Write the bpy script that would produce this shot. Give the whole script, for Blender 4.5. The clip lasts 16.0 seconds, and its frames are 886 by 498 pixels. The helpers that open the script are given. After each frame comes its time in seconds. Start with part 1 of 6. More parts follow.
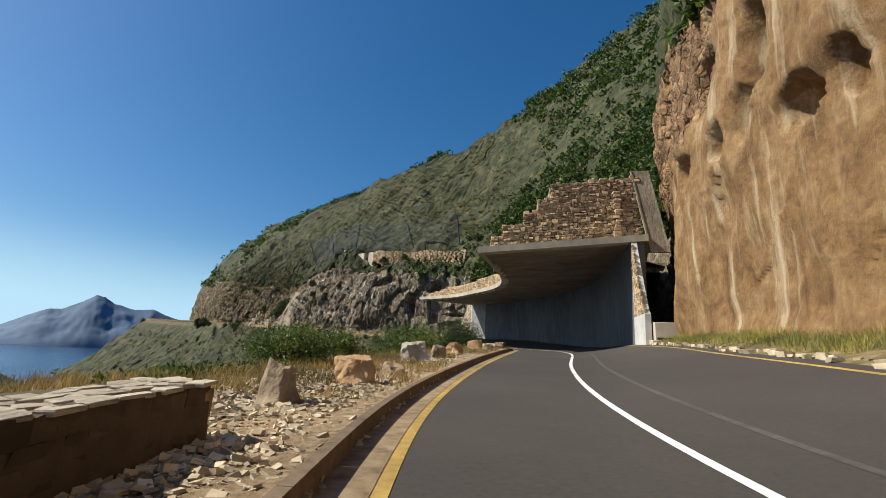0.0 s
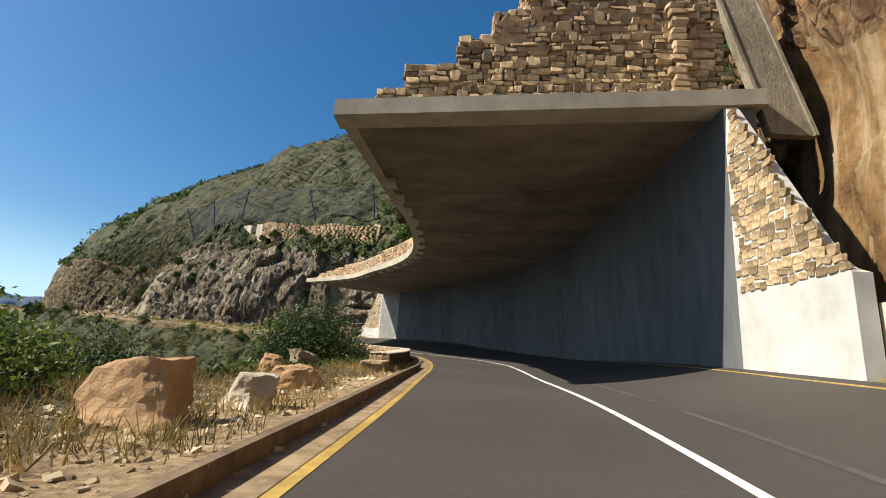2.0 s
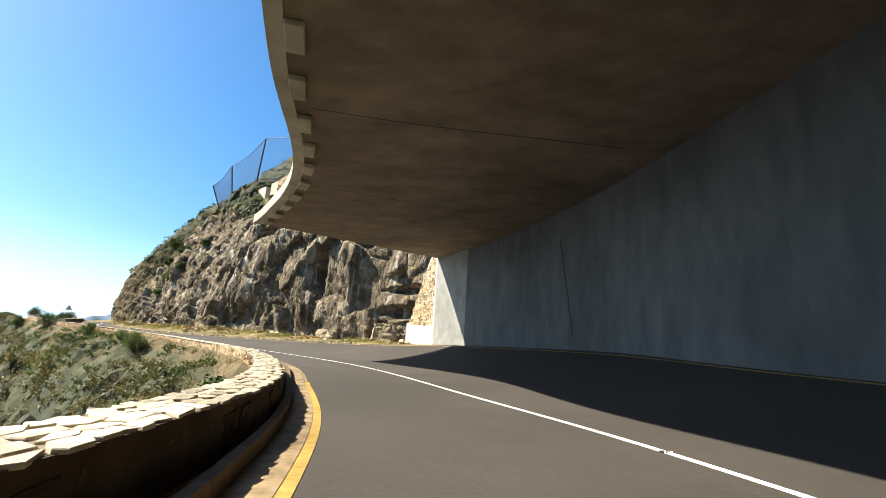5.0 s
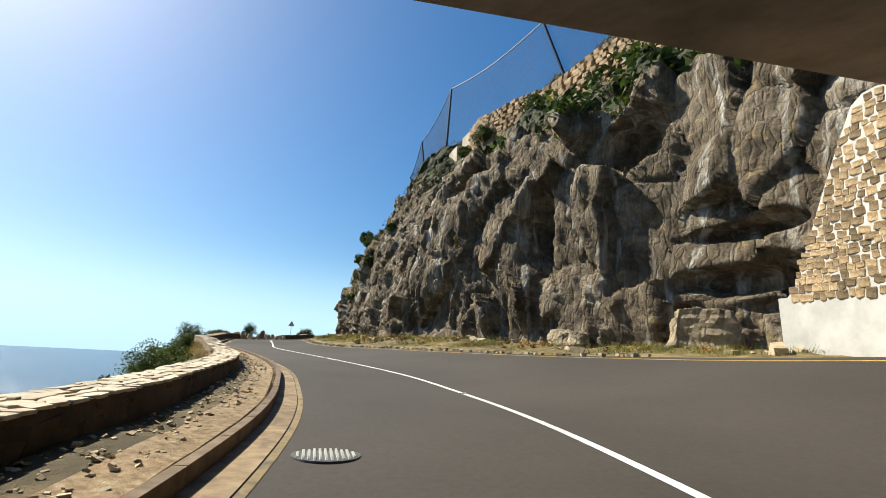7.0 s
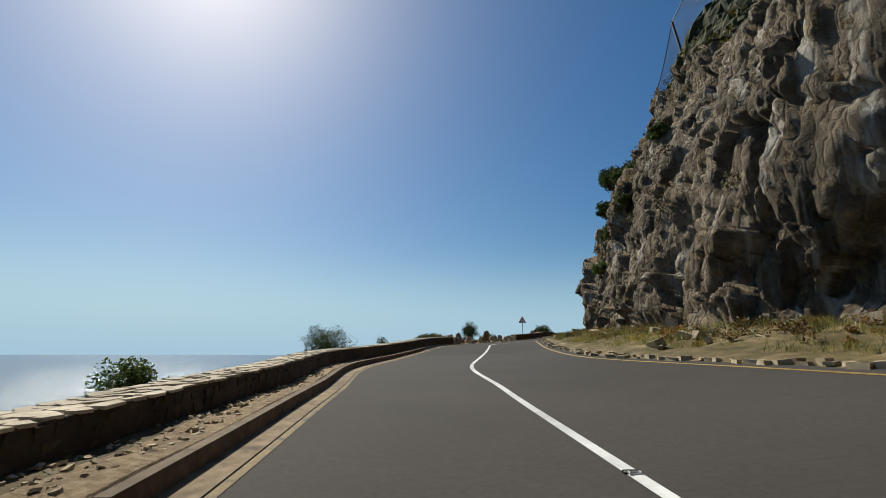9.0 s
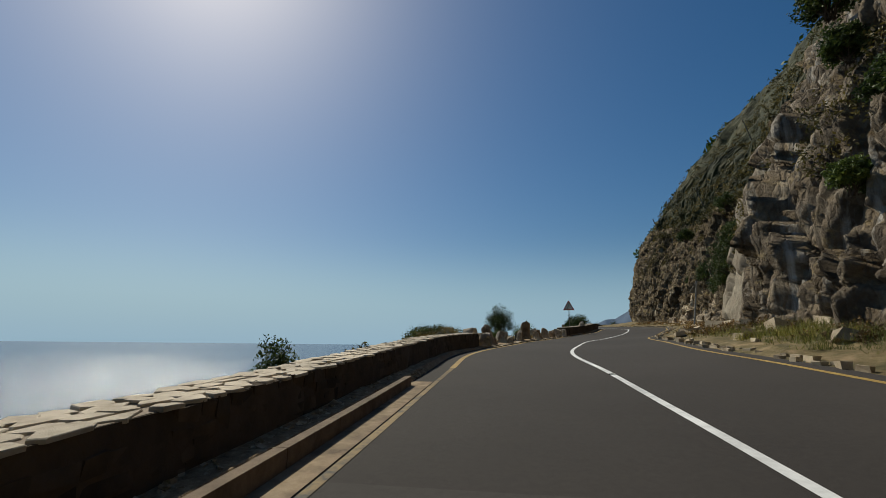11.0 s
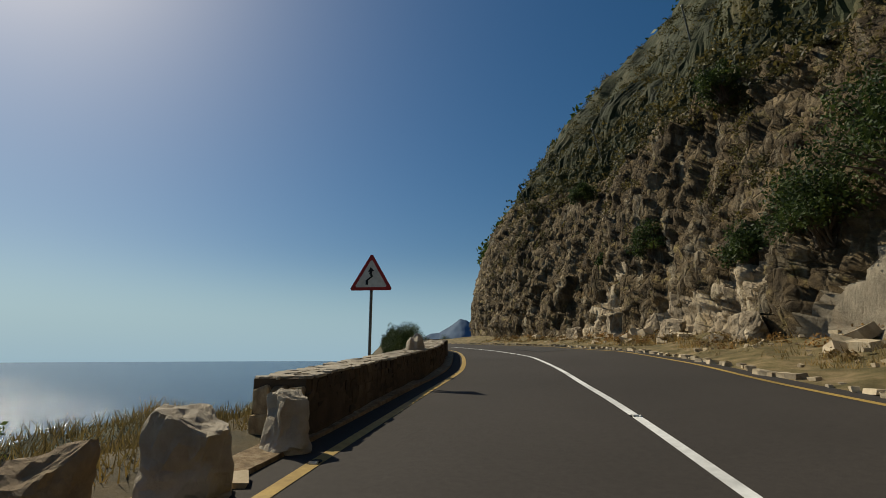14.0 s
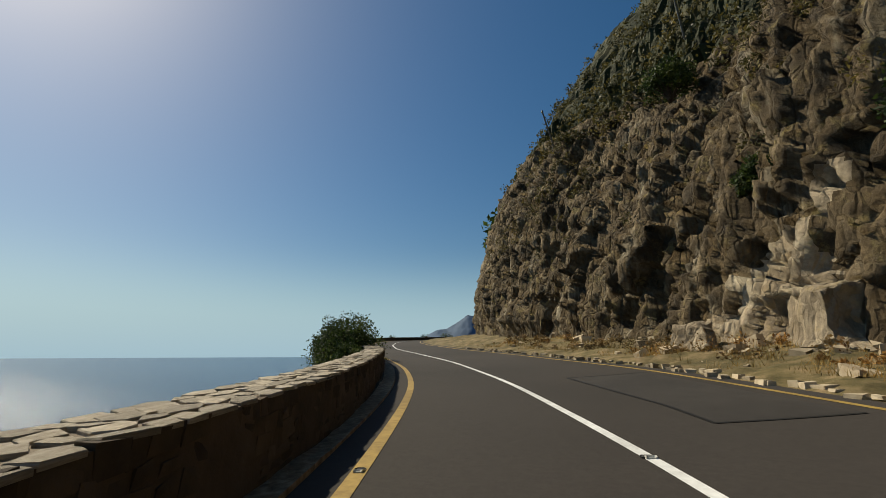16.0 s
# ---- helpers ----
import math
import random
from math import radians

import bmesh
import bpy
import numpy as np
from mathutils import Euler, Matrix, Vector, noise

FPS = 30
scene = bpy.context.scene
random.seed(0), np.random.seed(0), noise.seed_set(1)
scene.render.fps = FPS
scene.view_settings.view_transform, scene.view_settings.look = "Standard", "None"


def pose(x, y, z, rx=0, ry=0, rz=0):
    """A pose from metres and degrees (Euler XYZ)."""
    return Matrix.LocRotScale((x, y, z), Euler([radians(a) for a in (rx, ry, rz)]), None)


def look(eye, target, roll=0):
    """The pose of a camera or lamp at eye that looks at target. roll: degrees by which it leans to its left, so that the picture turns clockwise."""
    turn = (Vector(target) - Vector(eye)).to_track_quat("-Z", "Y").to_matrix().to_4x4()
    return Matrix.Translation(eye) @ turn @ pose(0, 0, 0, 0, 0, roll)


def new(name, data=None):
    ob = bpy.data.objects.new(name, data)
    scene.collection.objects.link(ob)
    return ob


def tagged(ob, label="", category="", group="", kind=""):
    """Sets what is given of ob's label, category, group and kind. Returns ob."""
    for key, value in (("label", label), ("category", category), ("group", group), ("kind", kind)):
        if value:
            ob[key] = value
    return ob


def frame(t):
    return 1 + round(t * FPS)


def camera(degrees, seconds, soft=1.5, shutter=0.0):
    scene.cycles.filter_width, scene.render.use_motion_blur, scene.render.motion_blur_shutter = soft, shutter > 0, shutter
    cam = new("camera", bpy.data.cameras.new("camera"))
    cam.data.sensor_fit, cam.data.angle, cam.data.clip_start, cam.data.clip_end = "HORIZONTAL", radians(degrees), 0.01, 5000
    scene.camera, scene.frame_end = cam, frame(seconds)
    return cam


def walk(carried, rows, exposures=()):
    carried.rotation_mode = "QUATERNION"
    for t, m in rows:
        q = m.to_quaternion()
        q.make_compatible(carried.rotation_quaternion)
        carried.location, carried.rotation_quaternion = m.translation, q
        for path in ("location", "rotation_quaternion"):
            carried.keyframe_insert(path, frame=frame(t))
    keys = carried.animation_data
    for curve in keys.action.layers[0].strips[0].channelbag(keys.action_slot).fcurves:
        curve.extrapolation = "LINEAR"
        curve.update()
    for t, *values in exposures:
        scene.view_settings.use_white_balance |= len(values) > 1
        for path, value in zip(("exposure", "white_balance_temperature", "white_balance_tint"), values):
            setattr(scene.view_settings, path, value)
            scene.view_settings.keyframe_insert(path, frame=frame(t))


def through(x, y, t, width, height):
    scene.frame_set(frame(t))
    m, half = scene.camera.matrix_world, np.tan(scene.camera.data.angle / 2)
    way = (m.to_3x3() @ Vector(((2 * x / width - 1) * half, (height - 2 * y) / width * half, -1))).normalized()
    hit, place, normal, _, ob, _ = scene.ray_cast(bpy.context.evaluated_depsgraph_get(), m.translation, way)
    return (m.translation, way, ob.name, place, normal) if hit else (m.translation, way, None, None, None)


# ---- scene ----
cam = camera(85.9, 16.0, 0.65)
PATH = [
    (0, (0.000, -0.000, 1.200), (0.013, 1.947, 1.654), 2.92),
    (0.5, (0.494, 6.308, 1.549), (0.599, 8.251, 2.011), 3.10),
    (1, (1.589, 12.434, 1.897), (1.776, 14.372, 2.356), 3.61),
    (1.5, (3.073, 18.687, 2.270), (3.340, 20.613, 2.738), 3.93),
    (2, (4.641, 24.361, 2.642), (4.945, 26.282, 3.110), 3.90),
    (2.5, (6.013, 29.622, 2.976), (6.336, 31.543, 3.433), 4.18),
    (3, (7.409, 36.160, 3.273), (7.722, 38.080, 3.737), 5.01),
    (3.5, (8.682, 43.323, 3.539), (8.945, 45.255, 3.984), 4.77),
    (4, (9.550, 50.512, 3.781), (9.701, 52.458, 4.215), 3.99),
    (4.5, (10.112, 57.287, 4.013), (10.145, 59.235, 4.464), 3.33),
    (5, (10.329, 63.398, 4.241), (10.203, 65.335, 4.724), 3.51),
    (5.5, (9.454, 69.267, 4.465), (9.130, 71.182, 4.943), 3.82),
    (6, (7.738, 75.164, 4.703), (7.212, 77.034, 5.180), 3.28),
    (6.5, (5.798, 80.684, 4.965), (5.036, 82.471, 5.438), 3.29),
    (7, (3.042, 85.813, 5.196), (2.058, 87.490, 5.664), 2.79),
    (7.5, (-0.463, 90.533, 5.428), (-1.662, 92.063, 5.900), 3.57),
    (8, (-4.056, 94.391, 5.685), (-5.446, 95.754, 6.145), 2.41),
    (8.5, (-7.248, 97.491, 5.925), (-8.802, 98.667, 6.376), 0.71),
    (9, (-11.043, 100.065, 6.157), (-12.694, 101.110, 6.584), 0.18),
    (9.5, (-15.090, 102.457, 6.387), (-16.795, 103.415, 6.808), 0.36),
    (10, (-19.598, 104.862, 6.602), (-21.308, 105.816, 7.007), 0.14),
    (10.5, (-24.360, 107.450, 6.830), (-26.058, 108.430, 7.225), 0.45),
    (11, (-28.950, 110.800, 7.065), (-30.617, 111.834, 7.453), 0.70),
    (11.5, (-33.280, 114.540, 7.345), (-34.906, 115.637, 7.737), 0.70),
    (12, (-37.350, 118.200, 7.645), (-38.926, 119.366, 8.040), 0.40),
    (12.5, (-41.239, 121.702, 7.910), (-42.755, 122.943, 8.310), -0.06),
    (13, (-45.114, 126.237, 8.131), (-46.536, 127.581, 8.542), 0.13),
    (13.5, (-49.265, 131.355, 8.357), (-50.557, 132.818, 8.789), 0.16),
    (14, (-52.119, 136.231, 8.618), (-53.315, 137.771, 9.065), -0.12),
    (14.5, (-54.794, 140.558, 8.915), (-55.934, 142.139, 9.363), -0.20),
    (15, (-57.319, 144.664, 9.182), (-58.453, 146.249, 9.631), 0.37),
    (15.5, (-59.555, 148.436, 9.465), (-60.726, 149.999, 9.895), 0.57),
    (16, (-62.060, 151.730, 9.720), (-63.282, 153.253, 10.151), -0.10),
]
EXPOSURES = [(0, 0.65, 6500, 6), (1.0, 0.8, 6700, 6), (2.0, 0.95, 6800, 6), (3.0, 1.0, 6500, 6), (5.5, 1.75, 7000, 4), (6.5, 1.25, 6900, 4), (8, 0.5, 6600, 4), (10, -0.1, 6600, 4), (12.5, -0.25, 6900, 4), (16, 0.05, 7300, 4)]
walk(cam, [(t, look(eye, target, roll)) for t, eye, target, roll in PATH], EXPOSURES)

# ---- light ----
SUN_AZ, SUN_EL = 89.0, 44.0          # degrees to the left of +y, and above the sea
world = bpy.data.worlds.new("world")
scene.world = world
world.use_nodes = True
wn = world.node_tree
sky = wn.nodes.new("ShaderNodeTexSky")
sky.sky_type, sky.sun_disc = "NISHITA", False
sky.sun_elevation, sky.sun_rotation = radians(SUN_EL), radians(360 - SUN_AZ)
sky.air_density, sky.dust_density, sky.ozone_density = 1.0, 0.95, 3.4
tone = wn.nodes.new("ShaderNodeHueSaturation")
tone.inputs["Saturation"].default_value = 1.34
wn.links.new(sky.outputs[0], tone.inputs["Color"])
# pale sea haze low over the horizon, on all sides alike
way = wn.nodes.new("ShaderNodeTexCoord")
parts = wn.nodes.new("ShaderNodeSeparateXYZ")
wn.links.new(way.outputs["Generated"], parts.inputs[0])
low = wn.nodes.new("ShaderNodeMapRange")
low.interpolation_type = "SMOOTHERSTEP"
low.inputs["From Min"].default_value, low.inputs["From Max"].default_value = -0.02, 0.24
low.inputs["To Min"].default_value, low.inputs["To Max"].default_value = 0.92, 0.0
wn.links.new(parts.outputs["Z"], low.inputs["Value"])
haze = wn.nodes.new("ShaderNodeMix")
haze.data_type = "RGBA"
haze.inputs[7].default_value = (4.7, 7.3, 9.8, 1)
wn.links.new(low.outputs[0], haze.inputs[0])
wn.links.new(tone.outputs[0], haze.inputs[6])
wn.links.new(haze.outputs[2], wn.nodes["Background"].inputs[0])
wn.nodes["Background"].inputs[1].default_value = 0.07
sun = new("sun", bpy.data.lights.new("sun", "SUN"))
sun.data.energy, sun.data.angle, sun.data.color = 4.6, radians(0.53), (1.0, 0.93, 0.82)
sun.matrix_world = look((-60, 40, 80), (-60 + math.sin(radians(SUN_AZ)) * math.cos(radians(SUN_EL)),
                                       40 - math.cos(radians(SUN_AZ)) * math.cos(radians(SUN_EL)), 80 - math.sin(radians(SUN_EL))))


# ---- materials ----
def mat(name, build, rough=0.85, metal=0.0):
    m = bpy.data.materials.new(name)
    m.use_nodes = True
    nt = m.node_tree
    b = nt.nodes["Principled BSDF"]
    b.inputs["Roughness"].default_value, b.inputs["Metallic"].default_value = rough, metal
    b.inputs["Specular IOR Level"].default_value = 0.3
    build(nt, b)
    return m


def node(nt, kind, **kw):
    n = nt.nodes.new(kind)
    for k, v in kw.items():
        n.inputs[k.replace("_", " ")].default_value = v
    return n


def coords(nt, scale=(1, 1, 1), which="Object"):
    tc, mp = nt.nodes.new("ShaderNodeTexCoord"), nt.nodes.new("ShaderNodeMapping")
    mp.inputs["Scale"].default_value = scale
    nt.links.new(tc.outputs[which], mp.inputs["Vector"])
    return mp.outputs[0]


def noise_tex(nt, vec, scale, detail=6.0, rough=0.6, distort=0.0):
    n = node(nt, "ShaderNodeTexNoise", Scale=scale, Detail=detail, Roughness=rough, Distortion=distort)
    nt.links.new(vec, n.inputs["Vector"])
    return n.outputs["Fac"]


def ramp(nt, fac, stops):
    r = nt.nodes.new("ShaderNodeValToRGB")
    e = r.color_ramp.elements
    while len(e) < len(stops):
        e.new(0.5)
    for el, (p, c) in zip(e, stops):
        el.position, el.color = p, (*c, 1) if len(c) == 3 else c
    nt.links.new(fac, r.inputs[0])
    return r.outputs[0]


def mix(nt, fac, a, b, kind="MIX"):
    m = nt.nodes.new("ShaderNodeMix")
    m.data_type, m.blend_type = "RGBA", kind
    for v, i in ((fac, 0), (a, 6), (b, 7)):
        if hasattr(v, "node"):
            nt.links.new(v, m.inputs[i])
        else:
            m.inputs[i].default_value = v if i == 0 else (*v, 1)
    return m.outputs[2]


def bump(nt, b, height, strength, distance):
    n = node(nt, "ShaderNodeBump", Strength=strength, Distance=distance)
    nt.links.new(height, n.inputs["Height"])
    nt.links.new(n.outputs[0], b.inputs["Normal"])


def random_of(nt):
    return nt.nodes.new("ShaderNodeObjectInfo").outputs["Random"]


def island(nt):
    return nt.nodes.new("ShaderNodeNewGeometry").outputs["Random Per Island"]


def speckled(stops, scale, big=0.15, grain=60.0, strength=0.5, dist=0.01, rough=0.85, stretch=(1, 1, 1), per=None, spread=0.5):
    """Colour by two noises, grain in the relief; per: a random value of each piece."""
    def build(nt, b):
        v = coords(nt, stretch)
        c = ramp(nt, noise_tex(nt, v, scale, 8, 0.65), stops)
        c = mix(nt, 0.6, c, ramp(nt, noise_tex(nt, v, big, 4, 0.6), [(0.3, (0.45,) * 3), (0.7, (1.25,) * 3)]), "MULTIPLY")
        if per:
            f = random_of(nt) if per == "object" else island(nt)
            c = mix(nt, 1.0, c, ramp(nt, f, [(0.0, (1 - spread,) * 3), (1.0, (1 + spread * 0.6,) * 3)]), "MULTIPLY")
        nt.links.new(c, b.inputs["Base Color"])
        bump(nt, b, noise_tex(nt, v, grain, 6, 0.7), strength, dist)
    return lambda name: mat(name, build, rough)


def rock_mat(name, stops, streak, streak_amount, lichen=None, blocky=1.0, relief=0.11, band=(0.56, 0.72)):
    """Weathered rock: mottled base, fractured pieces of uneven tone, streaks that run down it, lichen, rough relief at several sizes."""
    def build(nt, b):
        v = coords(nt)
        c = ramp(nt, noise_tex(nt, v, 0.55, 10, 0.68, 0.6), stops)
        c = mix(nt, 0.7, c, ramp(nt, noise_tex(nt, v, 3.1, 10, 0.75), [(0.3, (0.5,) * 3), (0.68, (1.35,) * 3)]), "MULTIPLY")
        bent = nt.nodes.new("ShaderNodeVectorMath")
        bent.operation = "MULTIPLY_ADD"
        wob = node(nt, "ShaderNodeTexNoise", Scale=1.1, Detail=5.0)
        nt.links.new(v, wob.inputs["Vector"])
        nt.links.new(wob.outputs["Color"], bent.inputs[0])
        bent.inputs[1].default_value = (0.5, 0.5, 0.3)
        nt.links.new(coords(nt, (1.0, 1.0, 0.34)), bent.inputs[2])
        vor = node(nt, "ShaderNodeTexVoronoi", Scale=2.3)
        nt.links.new(bent.outputs[0], vor.inputs["Vector"])
        grey = nt.nodes.new("ShaderNodeRGBToBW")
        nt.links.new(vor.outputs["Color"], grey.inputs[0])
        c = mix(nt, 0.75 * blocky, c, ramp(nt, grey.outputs[0], [(0.15, (0.55,) * 3), (0.8, (1.4,) * 3)]), "MULTIPLY")
        gap = node(nt, "ShaderNodeTexVoronoi", Scale=2.3)
        gap.feature = "DISTANCE_TO_EDGE"
        nt.links.new(bent.outputs[0], gap.inputs["Vector"])
        run = noise_tex(nt, coords(nt, (1.2, 1.2, 0.12)), 0.9, 7, 0.6, 0.4)
        c = mix(nt, ramp(nt, run, [(band[0], (0, 0, 0)), (band[1], (streak_amount,) * 3)]), c, streak)
        if lichen:
            c = mix(nt, ramp(nt, noise_tex(nt, v, 1.3, 9, 0.75), [(0.55, (0, 0, 0)), (0.66, (0.8,) * 3)]), c, lichen)
        nt.links.new(c, b.inputs["Base Color"])
        n = nt.nodes.new("ShaderNodeMath")
        n.operation = "MULTIPLY_ADD"
        nt.links.new(noise_tex(nt, coords(nt, (1, 1, 0.3)), 1.7, 10, 0.7, 0.3), n.inputs[0])
        n.inputs[1].default_value = 1.6
        nt.links.new(noise_tex(nt, v, 9.0, 10, 0.75), n.inputs[2])
        m = nt.nodes.new("ShaderNodeMath")
        m.operation = "MULTIPLY_ADD"
        nt.links.new(ramp(nt, gap.outputs["Distance"], [(0.0, (0, 0, 0)), (0.16, (1, 1, 1))]), m.inputs[0])
        m.inputs[1].default_value = 1.3 * blocky
        nt.links.new(n.outputs[0], m.inputs[2])
        bump(nt, b, m.outputs[0], 1.0, relief)
    return mat(name, build, 0.9)


M_ASPHALT = speckled([(0.3, (0.044, 0.0375, 0.033)), (0.7, (0.06, 0.052, 0.046))], 14.0, 0.12, 180, 0.5, 0.004, 0.92)("asphalt")
# darker tone of the asphalt, used from s = 133 on
M_ASPHALT_D = speckled([(0.3, (0.033, 0.0275, 0.0235)), (0.7, (0.046, 0.0385, 0.033))], 14.0, 0.12, 180, 0.5, 0.004, 0.92)("newer_dark_asphalt")
M_WHITE_LINE = speckled([(0.3, (0.62, 0.62, 0.6)), (0.6, (0.8, 0.8, 0.78))], 8, 0.6, 150, 0.3, 0.003, 0.6)("white_paint_line")
M_YELLOW = speckled([(0.3, (0.25, 0.16, 0.045)), (0.6, (0.42, 0.28, 0.075))], 7, 0.5, 150, 0.3, 0.003, 0.65)("yellow_paint_line")
M_GUTTER = speckled([(0.3, (0.12, 0.08, 0.046)), (0.5, (0.24, 0.17, 0.1)), (0.7, (0.32, 0.24, 0.15))], 4, 0.5, 90, 0.5, 0.006)("stained_concrete_gutter")
# kerb colour is darkened to paint in the shade on its road face
M_KERB = speckled([(0.3, (0.1, 0.066, 0.04)), (0.7, (0.22, 0.155, 0.1))], 5, 0.4, 80, 0.6, 0.01)("weathered_kerb")
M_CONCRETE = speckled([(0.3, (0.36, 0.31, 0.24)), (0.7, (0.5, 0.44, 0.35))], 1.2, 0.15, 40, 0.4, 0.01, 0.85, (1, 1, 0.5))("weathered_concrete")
# roof's own shade is partly put into this tone, darker than the beams
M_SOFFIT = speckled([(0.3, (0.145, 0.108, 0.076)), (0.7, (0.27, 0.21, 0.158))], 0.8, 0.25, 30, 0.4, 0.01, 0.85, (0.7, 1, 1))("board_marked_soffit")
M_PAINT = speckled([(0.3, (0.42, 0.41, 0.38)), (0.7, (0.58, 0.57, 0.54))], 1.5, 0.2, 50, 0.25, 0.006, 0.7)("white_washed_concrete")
# inner wall's end: whitewash in a mid tone, part of the shade painted in
M_PAINT_SHADE = speckled([(0.3, (0.19, 0.19, 0.185)), (0.7, (0.29, 0.29, 0.28))], 1.5, 0.2, 50, 0.25, 0.006, 0.75)("weathered_whitewash")
M_STONE = speckled([(0.25, (0.25, 0.165, 0.09)), (0.5, (0.43, 0.305, 0.175)), (0.75, (0.58, 0.46, 0.3))], 2.2, 0.6, 25, 0.7, 0.03, 0.9, (1, 1, 1), "object", 0.6)("sandstone")
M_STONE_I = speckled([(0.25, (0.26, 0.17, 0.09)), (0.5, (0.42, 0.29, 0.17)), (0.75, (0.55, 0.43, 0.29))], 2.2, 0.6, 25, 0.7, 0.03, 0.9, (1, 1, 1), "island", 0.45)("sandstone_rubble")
M_MORTAR = speckled([(0.3, (0.2, 0.15, 0.1)), (0.7, (0.32, 0.25, 0.18))], 3, 0.4, 40, 0.6, 0.02)("earthy_mortar")
M_CAP = speckled([(0.25, (0.3, 0.24, 0.17)), (0.6, (0.56, 0.48, 0.37))], 3.5, 0.7, 30, 0.7, 0.02, 0.9, (1, 1, 1), "object", 0.38)("flat_cap_stone")
M_BOULDER = speckled([(0.3, (0.15, 0.1, 0.06)), (0.5, (0.3, 0.22, 0.14)), (0.7, (0.46, 0.36, 0.24))], 1.8, 0.5, 14, 0.8, 0.05, 0.9, (1, 1, 1), "object", 0.3)("pale_boulder")
M_DIRT = speckled([(0.3, (0.16, 0.103, 0.052)), (0.5, (0.34, 0.235, 0.13)), (0.68, (0.5, 0.385, 0.24))], 9.0, 0.5, 26, 1.0, 0.05)("dry_gravel_earth")
M_CLIFF_A = rock_mat("ochre_cliff", [(0.3, (0.1, 0.05, 0.02)), (0.5, (0.215, 0.122, 0.05)), (0.7, (0.31, 0.2, 0.1))], (0.5, 0.41, 0.27), 0.7, None, 0.15, 0.06, (0.52, 0.68))
M_CLIFF_T = rock_mat("brown_blocky_cliff", [(0.3, (0.1, 0.05, 0.022)), (0.5, (0.24, 0.14, 0.07)), (0.7, (0.36, 0.23, 0.12))], (0.42, 0.33, 0.2), 0.4)
M_CLIFF_B = rock_mat("grey_streaked_cliff", [(0.3, (0.038, 0.029, 0.02)), (0.5, (0.14, 0.106, 0.071)), (0.7, (0.34, 0.28, 0.205))], (0.62, 0.59, 0.53), 0.85, (0.3, 0.225, 0.11), 0.6)
M_CLIFF_D = rock_mat("lichen_cliff", [(0.3, (0.03, 0.021, 0.011)), (0.5, (0.095, 0.066, 0.034)), (0.7, (0.26, 0.195, 0.115))], (0.5, 0.43, 0.31), 0.6, (0.27, 0.21, 0.085), 0.7)
M_SHOT = rock_mat("sprayed_concrete", [(0.3, (0.16, 0.127, 0.09)), (0.5, (0.235, 0.197, 0.143)), (0.7, (0.31, 0.268, 0.2))], (0.24, 0.17, 0.1), 0.45, None, 0.12, 0.05)
M_PALE = rock_mat("pale_fallen_rock", [(0.3, (0.14, 0.105, 0.068)), (0.5, (0.32, 0.255, 0.175)), (0.7, (0.5, 0.42, 0.3))], (0.28, 0.2, 0.11), 0.6, (0.34, 0.26, 0.13), 0.8, 0.06)
# shade under the roof is put into this dark wall colour
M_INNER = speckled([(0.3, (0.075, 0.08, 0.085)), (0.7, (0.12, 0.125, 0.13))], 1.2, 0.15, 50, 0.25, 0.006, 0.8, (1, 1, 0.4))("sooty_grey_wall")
# low walls: shade on the road face is put into these two colours
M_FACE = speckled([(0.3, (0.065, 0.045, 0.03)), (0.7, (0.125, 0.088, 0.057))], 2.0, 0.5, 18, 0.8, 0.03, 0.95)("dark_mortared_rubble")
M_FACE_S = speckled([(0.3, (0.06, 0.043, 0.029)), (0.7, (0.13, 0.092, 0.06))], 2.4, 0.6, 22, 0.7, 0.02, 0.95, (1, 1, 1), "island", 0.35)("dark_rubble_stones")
M_YELLOW_WORN = speckled([(0.35, (0.09, 0.08, 0.065)), (0.5, (0.27, 0.19, 0.085)), (0.65, (0.1, 0.088, 0.07))], 3.0, 0.3, 150, 0.3, 0.003, 0.8)("rubbed_yellow_line")
M_BANK = speckled([(0.25, (0.035, 0.032, 0.011)), (0.5, (0.09, 0.066, 0.027)), (0.75, (0.2, 0.14, 0.066))], 1.6, 0.35, 22, 0.8, 0.05)("grassy_bank_earth")
M_VERGE = speckled([(0.3, (0.07, 0.06, 0.02)), (0.5, (0.17, 0.13, 0.055)), (0.7, (0.34, 0.24, 0.13))], 1.8, 0.3, 25, 0.8, 0.04)("grassy_earth")
M_HILL = speckled([(0.3, (0.016, 0.02, 0.007)), (0.5, (0.036, 0.043, 0.013)), (0.72, (0.12, 0.098, 0.04))], 0.35, 0.08, 4, 0.8, 0.1)("scrub_hillside")
M_SEA = None


def sea_build(nt, b):
    v = coords(nt)
    b.inputs["Base Color"].default_value = (0.008, 0.036, 0.085, 1)
    b.inputs["Roughness"].default_value = 0.2
    b.inputs["Specular IOR Level"].default_value = 0.32
    bump(nt, b, noise_tex(nt, v, 0.16, 10, 0.75), 0.8, 1.6)


M_SEA = mat("sea_water", sea_build, 0.2)


